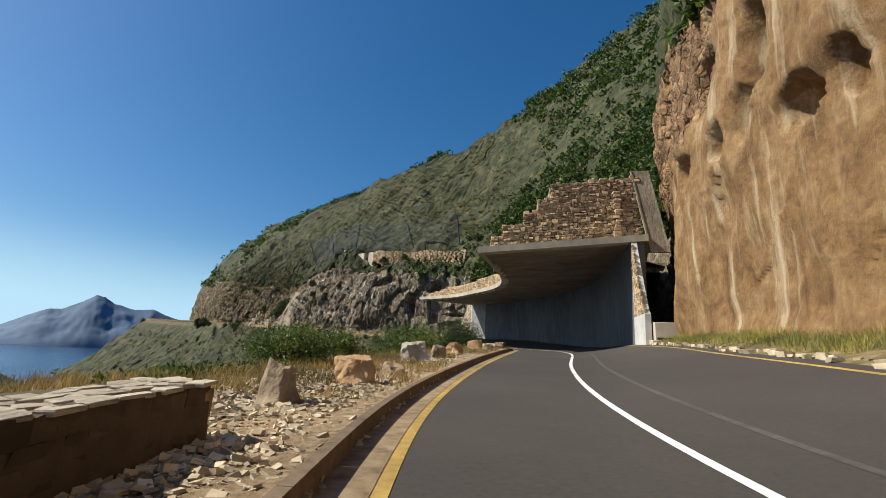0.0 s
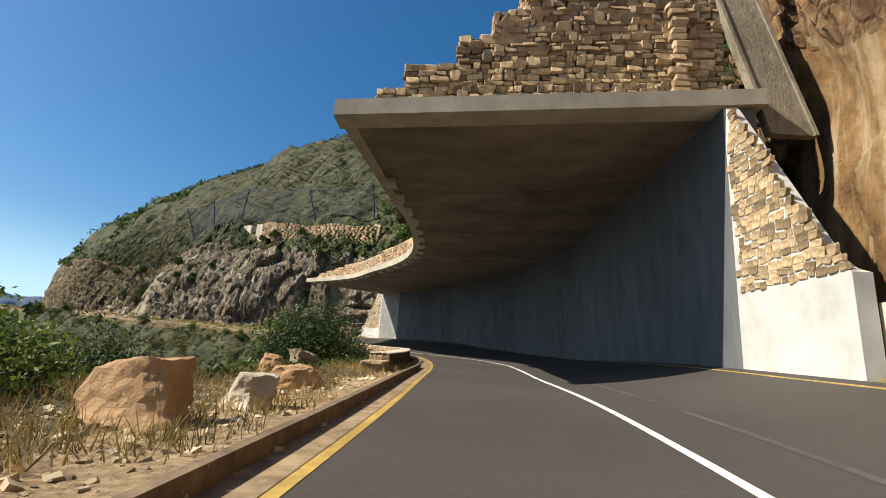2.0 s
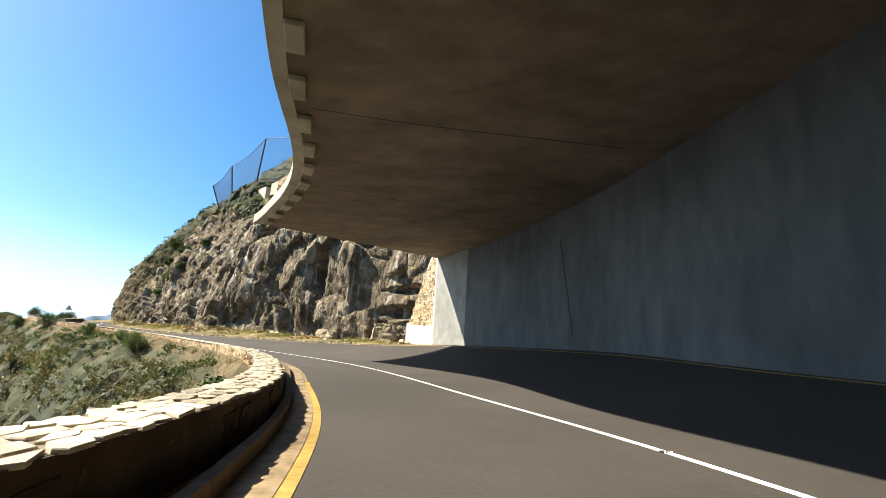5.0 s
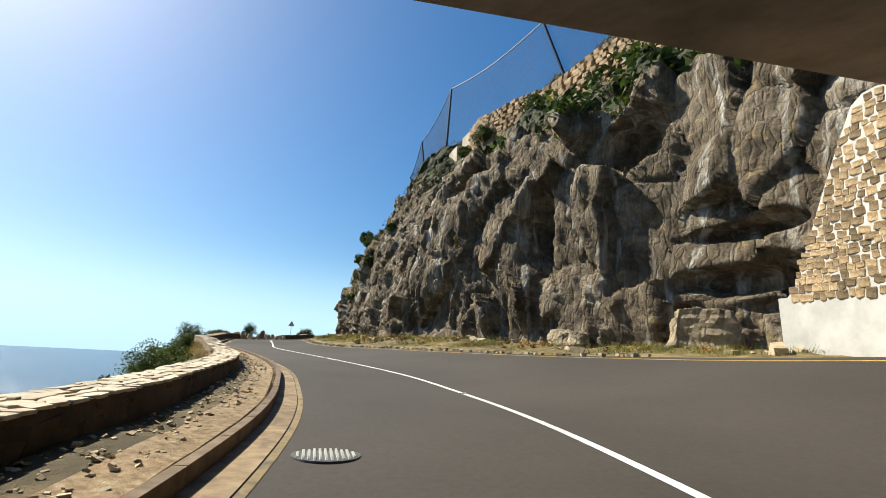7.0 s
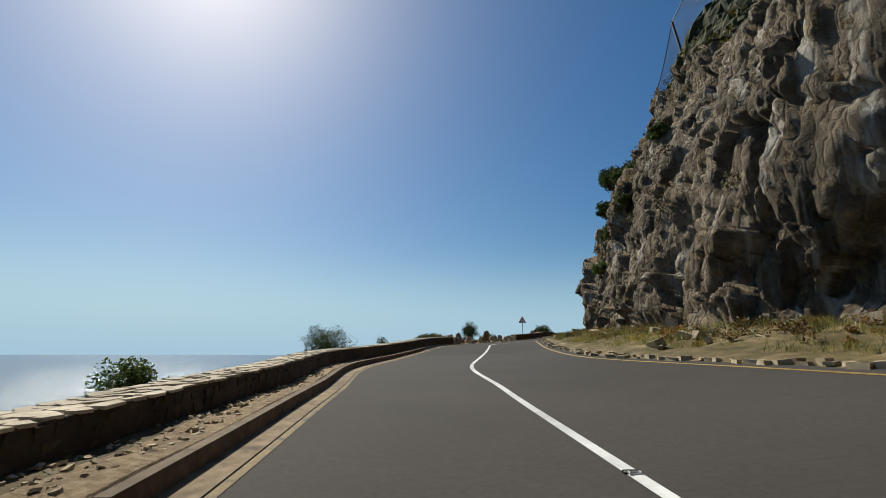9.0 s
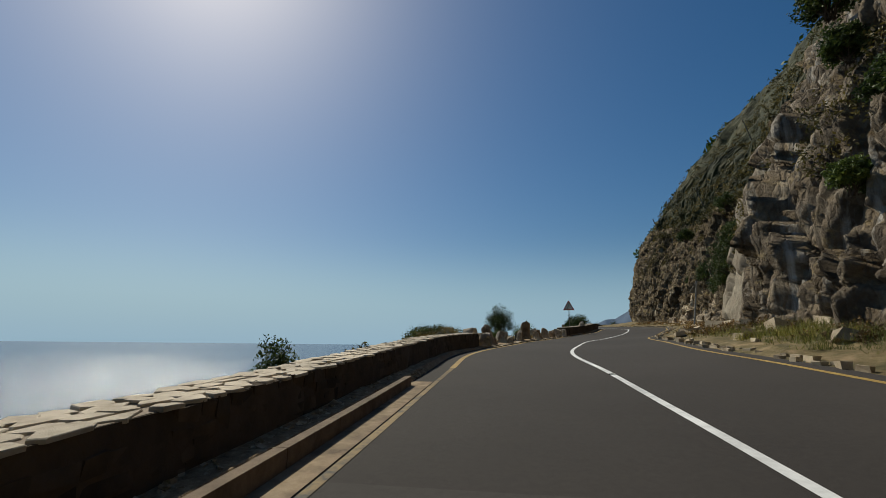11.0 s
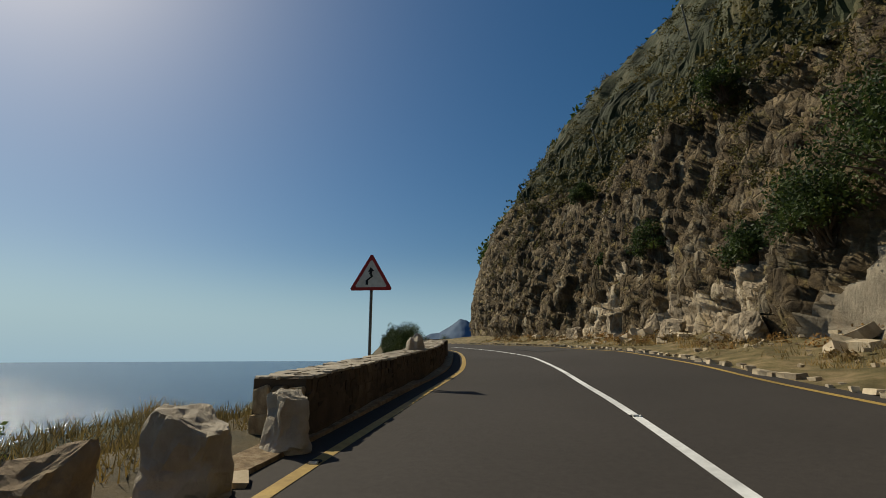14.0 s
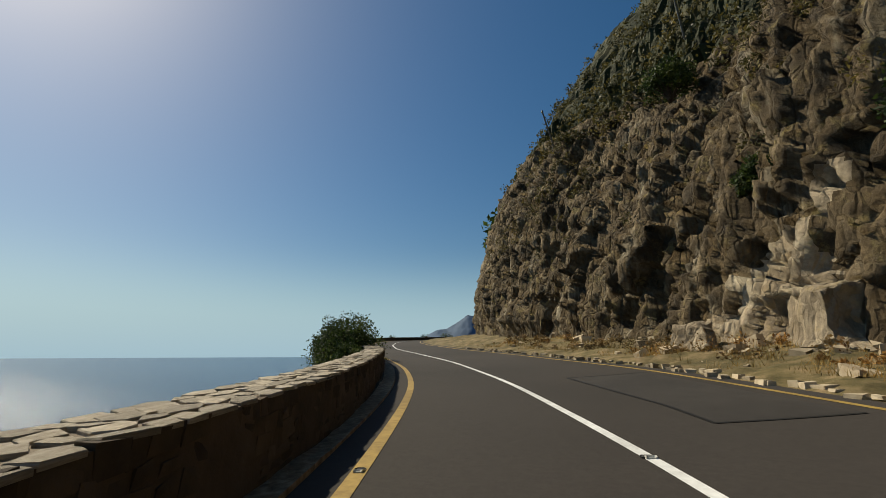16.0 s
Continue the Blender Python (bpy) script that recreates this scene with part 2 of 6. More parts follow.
def leaf_mat(name, dark, light, through=0.3, patch=0.45):
    """Leaves of uneven tone from blade to blade and from clump to clump, that let some light through."""
    def build(nt, b):
        c = ramp(nt, island(nt), [(0.0, dark), (1.0, light)])
        c = mix(nt, 0.85, c, ramp(nt, noise_tex(nt, coords(nt), patch, 3, 0.5), [(0.36, (0.42, 0.46, 0.5)), (0.5, (1.0, 1.0, 1.0)), (0.64, (1.75, 1.5, 1.2))]), "MULTIPLY")
        nt.links.new(c, b.inputs["Base Color"])
        b.inputs["Roughness"].default_value = 0.6
        thin = nt.nodes.new("ShaderNodeBsdfTranslucent")
        nt.links.new(c, thin.inputs["Color"])
        both = nt.nodes.new("ShaderNodeMixShader")
        both.inputs[0].default_value = through
        nt.links.new(b.outputs[0], both.inputs[1])
        nt.links.new(thin.outputs[0], both.inputs[2])
        nt.links.new(both.outputs[0], nt.nodes["Material Output"].inputs["Surface"])
    return mat(name, build, 0.6)


M_LEAF = leaf_mat("dark_green_leaves", (0.02, 0.04, 0.01), (0.085, 0.12, 0.03))
M_LEAF_B = leaf_mat("fresh_green_leaves", (0.045, 0.075, 0.015), (0.14, 0.19, 0.045))
M_SCRUB = leaf_mat("hill_scrub_leaves", (0.014, 0.034, 0.005), (0.08, 0.125, 0.022))
M_SCRUB_D = leaf_mat("dry_olive_scrub_leaves", (0.035, 0.034, 0.01), (0.15, 0.13, 0.045))
M_GRASS = leaf_mat("dry_grass", (0.13, 0.095, 0.03), (0.36, 0.26, 0.1))
M_GRASS_G = leaf_mat("verge_grass", (0.1, 0.12, 0.025), (0.33, 0.3, 0.08))
M_DRYBUSH = leaf_mat("dry_brown_shrub", (0.09, 0.05, 0.018), (0.3, 0.19, 0.07))
M_BARK = speckled([(0.3, (0.05, 0.035, 0.025)), (0.7, (0.12, 0.09, 0.06))], 6, 1, 40, 0.8, 0.01)("bark")


def plain(rgb, rough=0.5, metal=0.0):
    def build(nt, b):
        v = coords(nt)
        c = ramp(nt, noise_tex(nt, v, 9, 6), [(0.3, tuple(x * 0.8 for x in rgb)), (0.7, tuple(min(1, x * 1.1) for x in rgb))])
        nt.links.new(c, b.inputs["Base Color"])
    return lambda name: mat(name, build, rough, metal)


M_STEEL = plain((0.16, 0.16, 0.15), 0.5, 0.6)("galvanised_steel")
M_NET = plain((0.03, 0.045, 0.1), 0.6)("blue_black_netting")
M_RED = plain((0.4, 0.03, 0.025), 0.45)("red_sign_paint")
M_SIGN = plain((0.68, 0.66, 0.6), 0.45)("sign_white")
M_BLACK = plain((0.012, 0.012, 0.012), 0.6)("black_paint")
M_IRON = plain((0.12, 0.115, 0.11), 0.55, 0.5)("cast_iron")
# haze of the distance is painted in as this blue base colour
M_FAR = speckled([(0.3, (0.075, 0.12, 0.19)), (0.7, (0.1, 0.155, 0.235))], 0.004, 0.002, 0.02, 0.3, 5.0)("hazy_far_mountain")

# ---- the line of the road ----
SPINE = [
    (0.00, -0.00), (0.49, 6.31), (1.59, 12.43), (3.07, 18.69), (4.64, 24.36), (6.01, 29.62),
    (7.41, 36.16), (8.68, 43.32), (9.55, 50.51), (10.11, 57.29), (10.33, 63.40), (9.45, 69.27),
    (7.74, 75.16), (5.80, 80.68), (3.04, 85.81), (-0.46, 90.53), (-4.06, 94.39), (-7.25, 97.49),
    (-11.04, 100.07), (-15.09, 102.46), (-19.60, 104.86), (-24.53, 107.27), (-29.53, 111.29), (-33.82, 115.01),
    (-37.50, 118.33), (-41.24, 121.70), (-45.11, 126.24), (-49.26, 131.35), (-52.12, 136.23), (-54.79, 140.56),
    (-57.32, 144.66), (-59.55, 148.44), (-61.99, 151.78),
]
LEVEL = [0.00, 0.70, 1.44, 2.07, 2.58, 3.04, 3.50, 4.00, 4.48, 4.96, 5.40, 5.90, 6.46, 6.93, 7.42, 7.98, 8.57]



def dense(points):
    p = np.array([(x, y, np.interp(i * 0.5, np.arange(len(LEVEL)), LEVEL)) for i, (x, y) in enumerate(points)])
    p = np.vstack([*[p[0] - (p[1] - p[0]) * k for k in range(5, 0, -1)], p, *[p[-1] + (p[-1] - p[-2]) * (1, 1, 0.54) * k for k in range(1, 60)]])
    out = []
    for i in range(1, len(p) - 2):
        for u in np.arange(0, 1, 0.1):
            a, b, c, d = p[i - 1], p[i], p[i + 1], p[i + 2]
            out.append(0.5 * (2 * b + (c - a) * u + (2 * a - 5 * b + 4 * c - d) * u * u + (3 * b - a - 3 * c + d) * u ** 3))
    return np.array(out)


LINE = dense(SPINE)
ARC = np.r_[0, np.cumsum(np.linalg.norm(np.diff(LINE[:, :2], axis=0), axis=1))]
ARC -= ARC[np.argmin(np.hypot(LINE[:, 0], LINE[:, 1]))]
TAN = np.gradient(LINE[:, :2], axis=0)
TAN /= np.linalg.norm(TAN, axis=1, keepdims=True)
for _ in range(6):
    TAN[1:-1] = (TAN[:-2] + TAN[1:-1] * 2 + TAN[2:]) / 4


def at(s, d, h=0.0):
    """World place at s metres along the road, d to its right and h above its level there."""
    s, d, h = np.broadcast_arrays(np.asarray(s, float), np.asarray(d, float), np.asarray(h, float))
    x, y, z = (np.interp(s, ARC, LINE[:, k]) for k in range(3))
    u, v = np.interp(s, ARC, TAN[:, 0]), np.interp(s, ARC, TAN[:, 1])
    n = np.hypot(u, v)
    return np.stack([x + d * v / n, y - d * u / n, z + h], -1)


WIDE = np.exp(-0.5 * (np.arange(-60, 61) / 26.0) ** 2)
AWAY = np.stack([np.convolve(np.pad(TAN[:, k], 60, "edge"), WIDE / WIDE.sum(), "valid") for k in (0, 1)], 1)


def at_hill(s, d, h=0.0):
    """As at(), but beyond 12 m from the road the offset follows a smoothed direction, so that the hillside does not fold in the bends."""
    near = np.minimum(d, 12.0)
    u, v = np.interp(s, ARC, AWAY[:, 0]), np.interp(s, ARC, AWAY[:, 1])
    n = np.hypot(u, v)
    far = np.asarray(d) - near
    return at(s, near, h) + np.stack([far * v / n, -far * u / n, 0 * far], -1)


def table(rows, soft=2.5):
    """A smoothed function of s from (s, value) rows."""
    k = np.arange(-60.0, 420.0, 0.5)
    v = np.interp(k, [r[0] for r in rows], [r[1] for r in rows])
    w = np.exp(-0.5 * (np.arange(-30, 31) * 0.5 / soft) ** 2)
    v = np.convolve(np.pad(v, 30, "edge"), w / w.sum(), "valid")
    return lambda s: np.interp(s, k, v)


YEL = table([(-20, -0.4), (0, -0.5), (4, -0.6), (10, -0.87), (16, -1.05), (22.5, -1.35), (28, -1.5), (41, -1.4), (50, -1.0), (58, -0.8), (66, -0.85), (74.5, -0.95), (80.5, -1.35),
             (86.5, -1.14), (92, -1.05), (98, -1.06), (103, -1.5), (117, -1.6), (122, -1.26), (135, -1.5), (149, -1.96), (155.5, -1.7), (162, -2.0), (167.7, -1.76), (176, -1.2), (182, -0.94), (187, -1.0),
             (190, -1.06), (194, -1.3), (200, -2.25), (208, -4.4), (218, -7.4), (228, -9.9), (245, -12.5), (260, -14), (272, -14.8), (282, -14), (290, -10), (297, -3), (303, 6), (330, 50)], 1.8)
WHITE = table([(-20, 2.6), (0, 2.5), (4, 2.4), (11, 2.15), (23.5, 2.11), (29.3, 2.27), (35, 2.5), (42, 2.55), (48, 3.2), (56, 4.2), (64, 4.3), (70, 3.7), (75, 3.1), (81, 2.4), (86.6, 2.4), (92, 2.65),
               (98, 2.7), (103, 2.1), (107.5, 1.82), (112, 1.64), (117, 1.66), (122, 2.05), (135, 2.05), (149.7, 1.36), (155.7, 1.56), (162.4, 1.54), (173, 1.95), (177.6, 1.65),
               (186, 1.73), (194, 1.0), (203, -0.6), (212, -3.0), (222, -5.7), (235, -8), (250, -9.8), (265, -11), (275, -10.5), (283, -7), (290, 0), (296, 9), (330, 60)], 1.8)
RIGHT = table([(-20, 6.5), (0, 6.5), (20, 6.8), (34, 6.9), (40, 7.2), (60, 9), (95, 11), (105, 8.5), (112, 7), (125, 5.4), (140, 5), (160, 4.8), (168, 4.8),
               (185, 5.2), (195, 4.6), (205, 2.3), (215, -0.6), (228, -3.6), (240, -5.4), (255, -6.8), (266, -7), (273, -5.5), (280, -1), (287, 7), (292, 14), (330, 70)], 1.8)
LIFT = table([(-20, 0.02), (0, 0.02), (40, 0.019), (95, 0.014), (105, 0.012), (130, 0.013), (160, 0.010), (185, 0.008), (300, 0.008)])


def road_h(s, d):
    """The road's cross fall: level on the near lane, rising towards the cliff."""
    e = np.maximum(0, d - (WHITE(s) - 2.0))
    return LIFT(s) * np.minimum(e, 14) ** 2


# ---- mesh helpers ----
def mesh_ob(name, verts, faces, material, parent=None, smooth=False):
    me = bpy.data.meshes.new(name)
    if isinstance(faces, np.ndarray):
        n, k = faces.shape
        me.vertices.add(len(verts))
        me.vertices.foreach_set("co", np.ascontiguousarray(verts, np.float32).ravel())
        me.loops.add(n * k)
        me.loops.foreach_set("vertex_index", faces.astype(np.int32).ravel())
        me.polygons.add(n)
        me.polygons.foreach_set("loop_start", np.arange(0, n * k, k, dtype=np.int32))
        me.update(calc_edges=True)
    else:
        me.from_pydata([tuple(map(float, v)) for v in verts], [], faces)
    me.materials.append(material)
    if smooth:
        me.shade_smooth()
    ob = new(name, me)
    if parent:
        ob.parent = parent
    return ob


def part(name, bm, material, parent, label=""):
    me = bpy.data.meshes.new(name)
    bmesh.ops.recalc_face_normals(bm, faces=bm.faces)
    bm.to_mesh(me)
    bm.free()
    me.materials.append(material)
    ob = new(name, me)
    ob.parent = parent
    if label:
        ob["label"] = label
    return ob


def grid_faces(n, m):
    return [(i * m + j, i * m + j + 1, (i + 1) * m + j + 1, (i + 1) * m + j) for i in range(n - 1) for j in range(m - 1)]


def hash3(i, j, k, seed):
    h = (i.astype(np.int64) * 374761393 + j.astype(np.int64) * 668265263 + k.astype(np.int64) * 2147483647 + seed * 974711) & 0x7FFFFFFF
    h = ((h ^ (h >> 13)) * 1274126177) & 0x7FFFFFFF
    h = ((h ^ (h >> 16)) * 1911520717) & 0x7FFFFFFF
    return (h ^ (h >> 15)) / 0x7FFFFFFF


def vnoise(p, scale, seed=0):
    q = p * scale
    i = np.floor(q).astype(np.int64)
    f = q - i
    f = f * f * (3 - 2 * f)
    out = 0
    for a in (0, 1):
        for b in (0, 1):
            for c in (0, 1):
                w = (f[..., 0] if a else 1 - f[..., 0]) * (f[..., 1] if b else 1 - f[..., 1]) * (f[..., 2] if c else 1 - f[..., 2])
                out = out + w * hash3(i[..., 0] + a, i[..., 1] + b, i[..., 2] + c, seed)
    return out * 2 - 1


def fbm(p, scale, octaves=5, seed=0, gain=0.5):
    out, amp = 0, 1.0
    for o in range(octaves):
        out = out + amp * vnoise(p, scale * 2.03 ** o, seed + o)
        amp *= gain
    return out


def facets(p, scale, seed=0, tilt=1.3, step=0.5):
    """Broken rock: each cell of an uneven pattern is a flat face with a random tilt and height; also how near its edge lies."""
    q = p * np.asarray(scale)
    i = np.floor(q).astype(np.int64)
    best, second, val = np.full(q.shape[:-1], 9.0), np.full(q.shape[:-1], 9.0), np.zeros(q.shape[:-1])
    for a in (-1, 0, 1):
        for b in (-1, 0, 1):
            for c in (-1, 0, 1):
                j = i + (a, b, c)
                r = [hash3(j[..., 0], j[..., 1], j[..., 2], seed + n) for n in range(7)]
                off = [q[..., k] - j[..., k] - r[k] for k in range(3)]
                dist = off[0] ** 2 + off[1] ** 2 + off[2] ** 2
                near = dist < best
                second = np.where(near, best, np.minimum(second, dist))
                face = step * (r[3] - 0.5) + tilt * ((r[4] - 0.5) * off[0] + (r[5] - 0.5) * off[1] + (r[6] - 0.5) * off[2])
                val = np.where(near, face, val)
                best = np.where(near, dist, best)
    return val, np.sqrt(second) - np.sqrt(best)


def strip(name, s, lo, hi, h, material, parent=None, thick=0.0, cols=2):
    """A band that follows the road from offset lo(s) to hi(s), at height h above the carriageway."""
    t = np.linspace(0, 1, cols)
    d = lo(s)[:, None] * (1 - t) + hi(s)[:, None] * t
    ss = np.repeat(s[:, None], cols, 1)
    p = at(ss, d, road_h(ss, d) + h)
    v = p.reshape(-1, 3)
    f = grid_faces(len(s), cols)
    if thick:
        n = len(v)
        low = v - (0, 0, thick)
        v = np.vstack([v, low])
        m = cols
        f = f + [tuple(n + k for k in reversed(q)) for q in grid_faces(len(s), cols)]
        for i in range(len(s) - 1):
            f += [(i * m, (i + 1) * m, n + (i + 1) * m, n + i * m), (i * m + m - 1, n + i * m + m - 1, n + (i + 1) * m + m - 1, (i + 1) * m + m - 1)]
        e = (len(s) - 1) * m
        for j in range(m - 1):
            f += [(j, n + j, n + j + 1, j + 1), (e + j, e + j + 1, n + e + j + 1, n + e + j)]
    return mesh_ob(name, v, f, material, parent)

# ---- sea, distance ----
def sea():
    r = np.r_[np.linspace(20, 400, 14), np.linspace(500, 3000, 14), 3600, 4200, 4700]
    a = np.linspace(0, 2 * math.pi, 97)[:-1]
    z = np.interp(r, [0, 2500, 4700], [-45, -45, -16])
    v = [(-60 + q * math.cos(t), 60 + q * math.sin(t), zz) for q, zz in zip(r, z) for t in a]
    n, f = len(a), []
    for i in range(len(r) - 1):
        f += [(i * n + j, i * n + (j + 1) % n, (i + 1) * n + (j + 1) % n, (i + 1) * n + j) for j in range(n)]
    f.append(tuple(reversed(range(n))))
    tagged(mesh_ob("water", v, f, M_SEA, smooth=True), "calm blue sea glittering out to the horizon", "sea", kind="structure")


sea()


def ridge(name, az0, az1, dist, peaks, label, foot=-40):
    """A far mountain ridge as one sloping face, its outline fitted to the camera's view, from azimuth az0 to az1
    (degrees to the left of +y).
    """
    n, m = 150, 24
    t = np.linspace(0, 1, n)
    top = np.interp(t, [p[0] for p in peaks], [p[1] for p in peaks])
    v = []
    for i in range(n):
        az = radians(az0 + (az1 - az0) * t[i])
        for j in range(m):
            k = j / (m - 1)
            rr = dist * (1 + 0.10 * k)
            p = np.array([[-math.sin(az) * rr, math.cos(az) * rr, 0.0]])
            bumpy = float(fbm(p, 0.0035, 6, 7, 0.6)[0])
            z = foot + (dist * math.tan(radians(top[i])) - foot) * k ** 0.85 * (1 + (0.03 + 0.22 * (1 - k)) * bumpy)
            v.append((p[0, 0], p[0, 1], z))
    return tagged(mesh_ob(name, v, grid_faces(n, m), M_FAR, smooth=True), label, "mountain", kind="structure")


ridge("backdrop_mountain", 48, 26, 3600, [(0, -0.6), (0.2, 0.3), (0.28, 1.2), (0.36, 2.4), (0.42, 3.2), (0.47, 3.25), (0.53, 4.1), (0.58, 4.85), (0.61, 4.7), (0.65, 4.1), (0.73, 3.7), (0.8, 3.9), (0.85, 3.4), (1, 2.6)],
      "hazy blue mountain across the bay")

# ---- ground on the cliff side ----
PROFILE = [
    (-22, (9.0, 1.3), (9.1, 5), (9.2, 11), (9.6, 20), (12, 30), (22, 47), (45, 80), (80, 125)),
    (30, (8.9, 1.1), (8.9, 5), (8.8, 11), (8.6, 20), (9.6, 30), (17, 47), (45, 80), (80, 125)),
    (36, (9.3, 1.2), (9.3, 5), (9.2, 11), (9.0, 19), (10, 29), (17, 46), (45, 80), (80, 126)),
    (39, (10.2, 1.2), (10.2, 5), (10, 10), (9.5, 17), (10.8, 26), (18, 45), (45, 80), (80, 126)),
    (42, (12, 1.2), (12, 5), (11.6, 9.5), (11.2, 15), (12.6, 25), (20, 44), (46, 80), (80, 125)),
    (46, (13, 1), (13.2, 5), (13.4, 9), (14, 13), (18, 24), (27, 44), (47, 80), (80, 124)),
    (80, (17, 1), (17.3, 5), (17.6, 9), (18, 13), (21, 21), (28, 38), (47, 74), (80, 117)),
    (95, (17, 1.1), (17.3, 5), (17.6, 10), (18, 14), (21, 21), (29, 34), (48, 65), (80, 112)),
    (103, (14.6, 1.2), (14.8, 5), (15.1, 10), (16, 15), (19.5, 19.5), (28, 30), (48, 57), (80, 104)),
    (115, (11.8, 1.2), (11.9, 5), (12.5, 11), (14.8, 16.5), (18, 19.8), (27, 27), (48, 48), (80, 90)),
    (125, (10.5, 1.1), (11, 4.5), (12.3, 11), (15.2, 16.5), (18.5, 20), (27, 26.5), (48, 46), (80, 86)),
    (135, (9.6, 0.9), (10.5, 4), (12.2, 10), (15, 16.5), (18.5, 21.5), (27, 28), (48, 47), (80, 85)),
    (142, (8.6, 0.8), (9.5, 3.5), (11.2, 10), (14.5, 17.2), (18.9, 23.6), (26.5, 29), (48, 48), (80, 85)),
    (150, (8.6, 0.8), (9.2, 3.2), (10.3, 8.8), (13.5, 16.6), (18.2, 23), (27, 29.5), (48, 49), (80, 83)),
    (165, (9.2, 0.7), (9.8, 3), (10.8, 7), (13.8, 13), (18.2, 19.5), (27, 32), (48, 53), (80, 79)),
    (178, (9.5, 0.6), (10.3, 3), (11.2, 7), (13.6, 12), (18, 19), (26, 35), (45, 57), (80, 81)),
    (190, (9, 0.6), (9.9, 4), (11, 8.5), (13, 13), (18.5, 21), (27, 37), (45, 59), (80, 84)),
    (200, (7.2, 0.5), (7.8, 4.1), (9.2, 9.2), (11.6, 14), (17.4, 21.8), (26.4, 34.5), (45, 56), (80, 83)),
    (212, (5.3, 0.6), (5.8, 4.4), (6.8, 9.5), (9, 14.6), (14.8, 23), (24.2, 36.3), (43, 56), (80, 82)),
    (225, (1.6, 0.6), (2, 5.4), (3, 10.6), (5, 16.6), (10.8, 24.2), (20.4, 36.5), (40, 56), (80, 80)),
    (240, (2.1, 0.6), (2.6, 5.6), (3.6, 11), (5.6, 17), (11.4, 25.2), (21.6, 38), (41, 58), (80, 80)),
    (282, (2, 0.6), (2.5, 6.6), (3.4, 13), (5.4, 20), (10.8, 29.5), (20.5, 43), (40, 59), (80, 76)),
    (292, (5, 0.6), (6, 6.6), (8, 13), (11, 19), (18, 26.5), (30, 37), (50, 50), (85, 66)),
    (302, (16, 0), (18, 5), (21, 10), (25, 15), (32, 21), (43, 30), (62, 42), (95, 56)),
    (325, (55, -4), (57, -1), (60, 2), (64, 5), (70, 9), (78, 14), (92, 21), (120, 30)),
    (391, (180, -30), (183, -28), (186, -26), (190, -24), (195, -21), (202, -18), (214, -14), (230, -10)),
]


def profile_rows(s, share):
    """The cliff's outline at each s, resampled to the given shares of its eight points."""
    ps = [r[0] for r in PROFILE]
    pts = np.array([[p for p in r[1:]] for r in PROFILE])
    d = np.stack([table(list(zip(ps, pts[:, k, 0])), 2.0)(s) for k in range(8)], 1)
    h = np.stack([table(list(zip(ps, pts[:, k, 1])), 2.0)(s) for k in range(8)], 1)
    k = np.arange(8)
    return (np.stack([np.interp(share, k, row) for row in d]), np.stack([np.interp(share, k, row) for row in h]))


def rough_ground(p, outward, amount, massive, columns, small, seed):
    """Pushes a grid of places out along its normals: bulges, great joint faces, upright fractured columns, small chips."""
    gs, gu = np.gradient(p, axis=0), np.gradient(p, axis=1)
    n = np.cross(gs, gu)
    n /= np.linalg.norm(n, axis=-1, keepdims=True) + 1e-9
    n *= np.sign((n * outward).sum(-1, keepdims=True) + 1e-6)
    warp = p + 0.35 * np.stack([fbm(p, 0.35, 4, seed + k) for k in (1, 2, 3)], -1)
    lean = warp + np.stack([0.1 * p[..., 2], 0.12 * p[..., 2], 0 * p[..., 2]], -1)
    val, edge = facets(warp, (0.3, 0.3, 0.2), seed, 1.7, 0.55)
    val2, edge2 = facets(lean, (1.25, 1.25, 0.2), seed + 9, 1.2, 0.8)
    val3, edge3 = facets(lean, (2.7, 2.7, 0.55), seed + 17, 1.3, 0.7)
    push = massive * (1.7 * val - 0.25 * np.exp(-edge * 14))
    push = push + columns * (0.72 * val2 - 0.22 * np.exp(-edge2 * 12))
    push = push + small * (0.34 * val3 - 0.07 * np.exp(-edge3 * 12))
    push = push + amount * (fbm(p * (1, 1, 0.7), 0.12, 4, seed + 20) * 0.9 + fbm(p * (1, 1, 0.4), 0.8, 5, seed + 30) * 0.09)
    return p + n * push[..., None]


CLIFF_S = np.r_[np.arange(-22.0, 0.0, 0.4), np.arange(0.0, 44.0, 0.2), np.arange(44.0, 98.0, 0.6), np.arange(98.0, 216.0, 0.17), np.arange(216.0, 236.0, 0.3), np.arange(236.0, 306.0, 0.8), np.arange(306.0, 391.0, 3.0)]
CLIFF_U = np.r_[np.linspace(0, 3, 110), np.linspace(3, 7, 60)[1:]]
CUT = 112
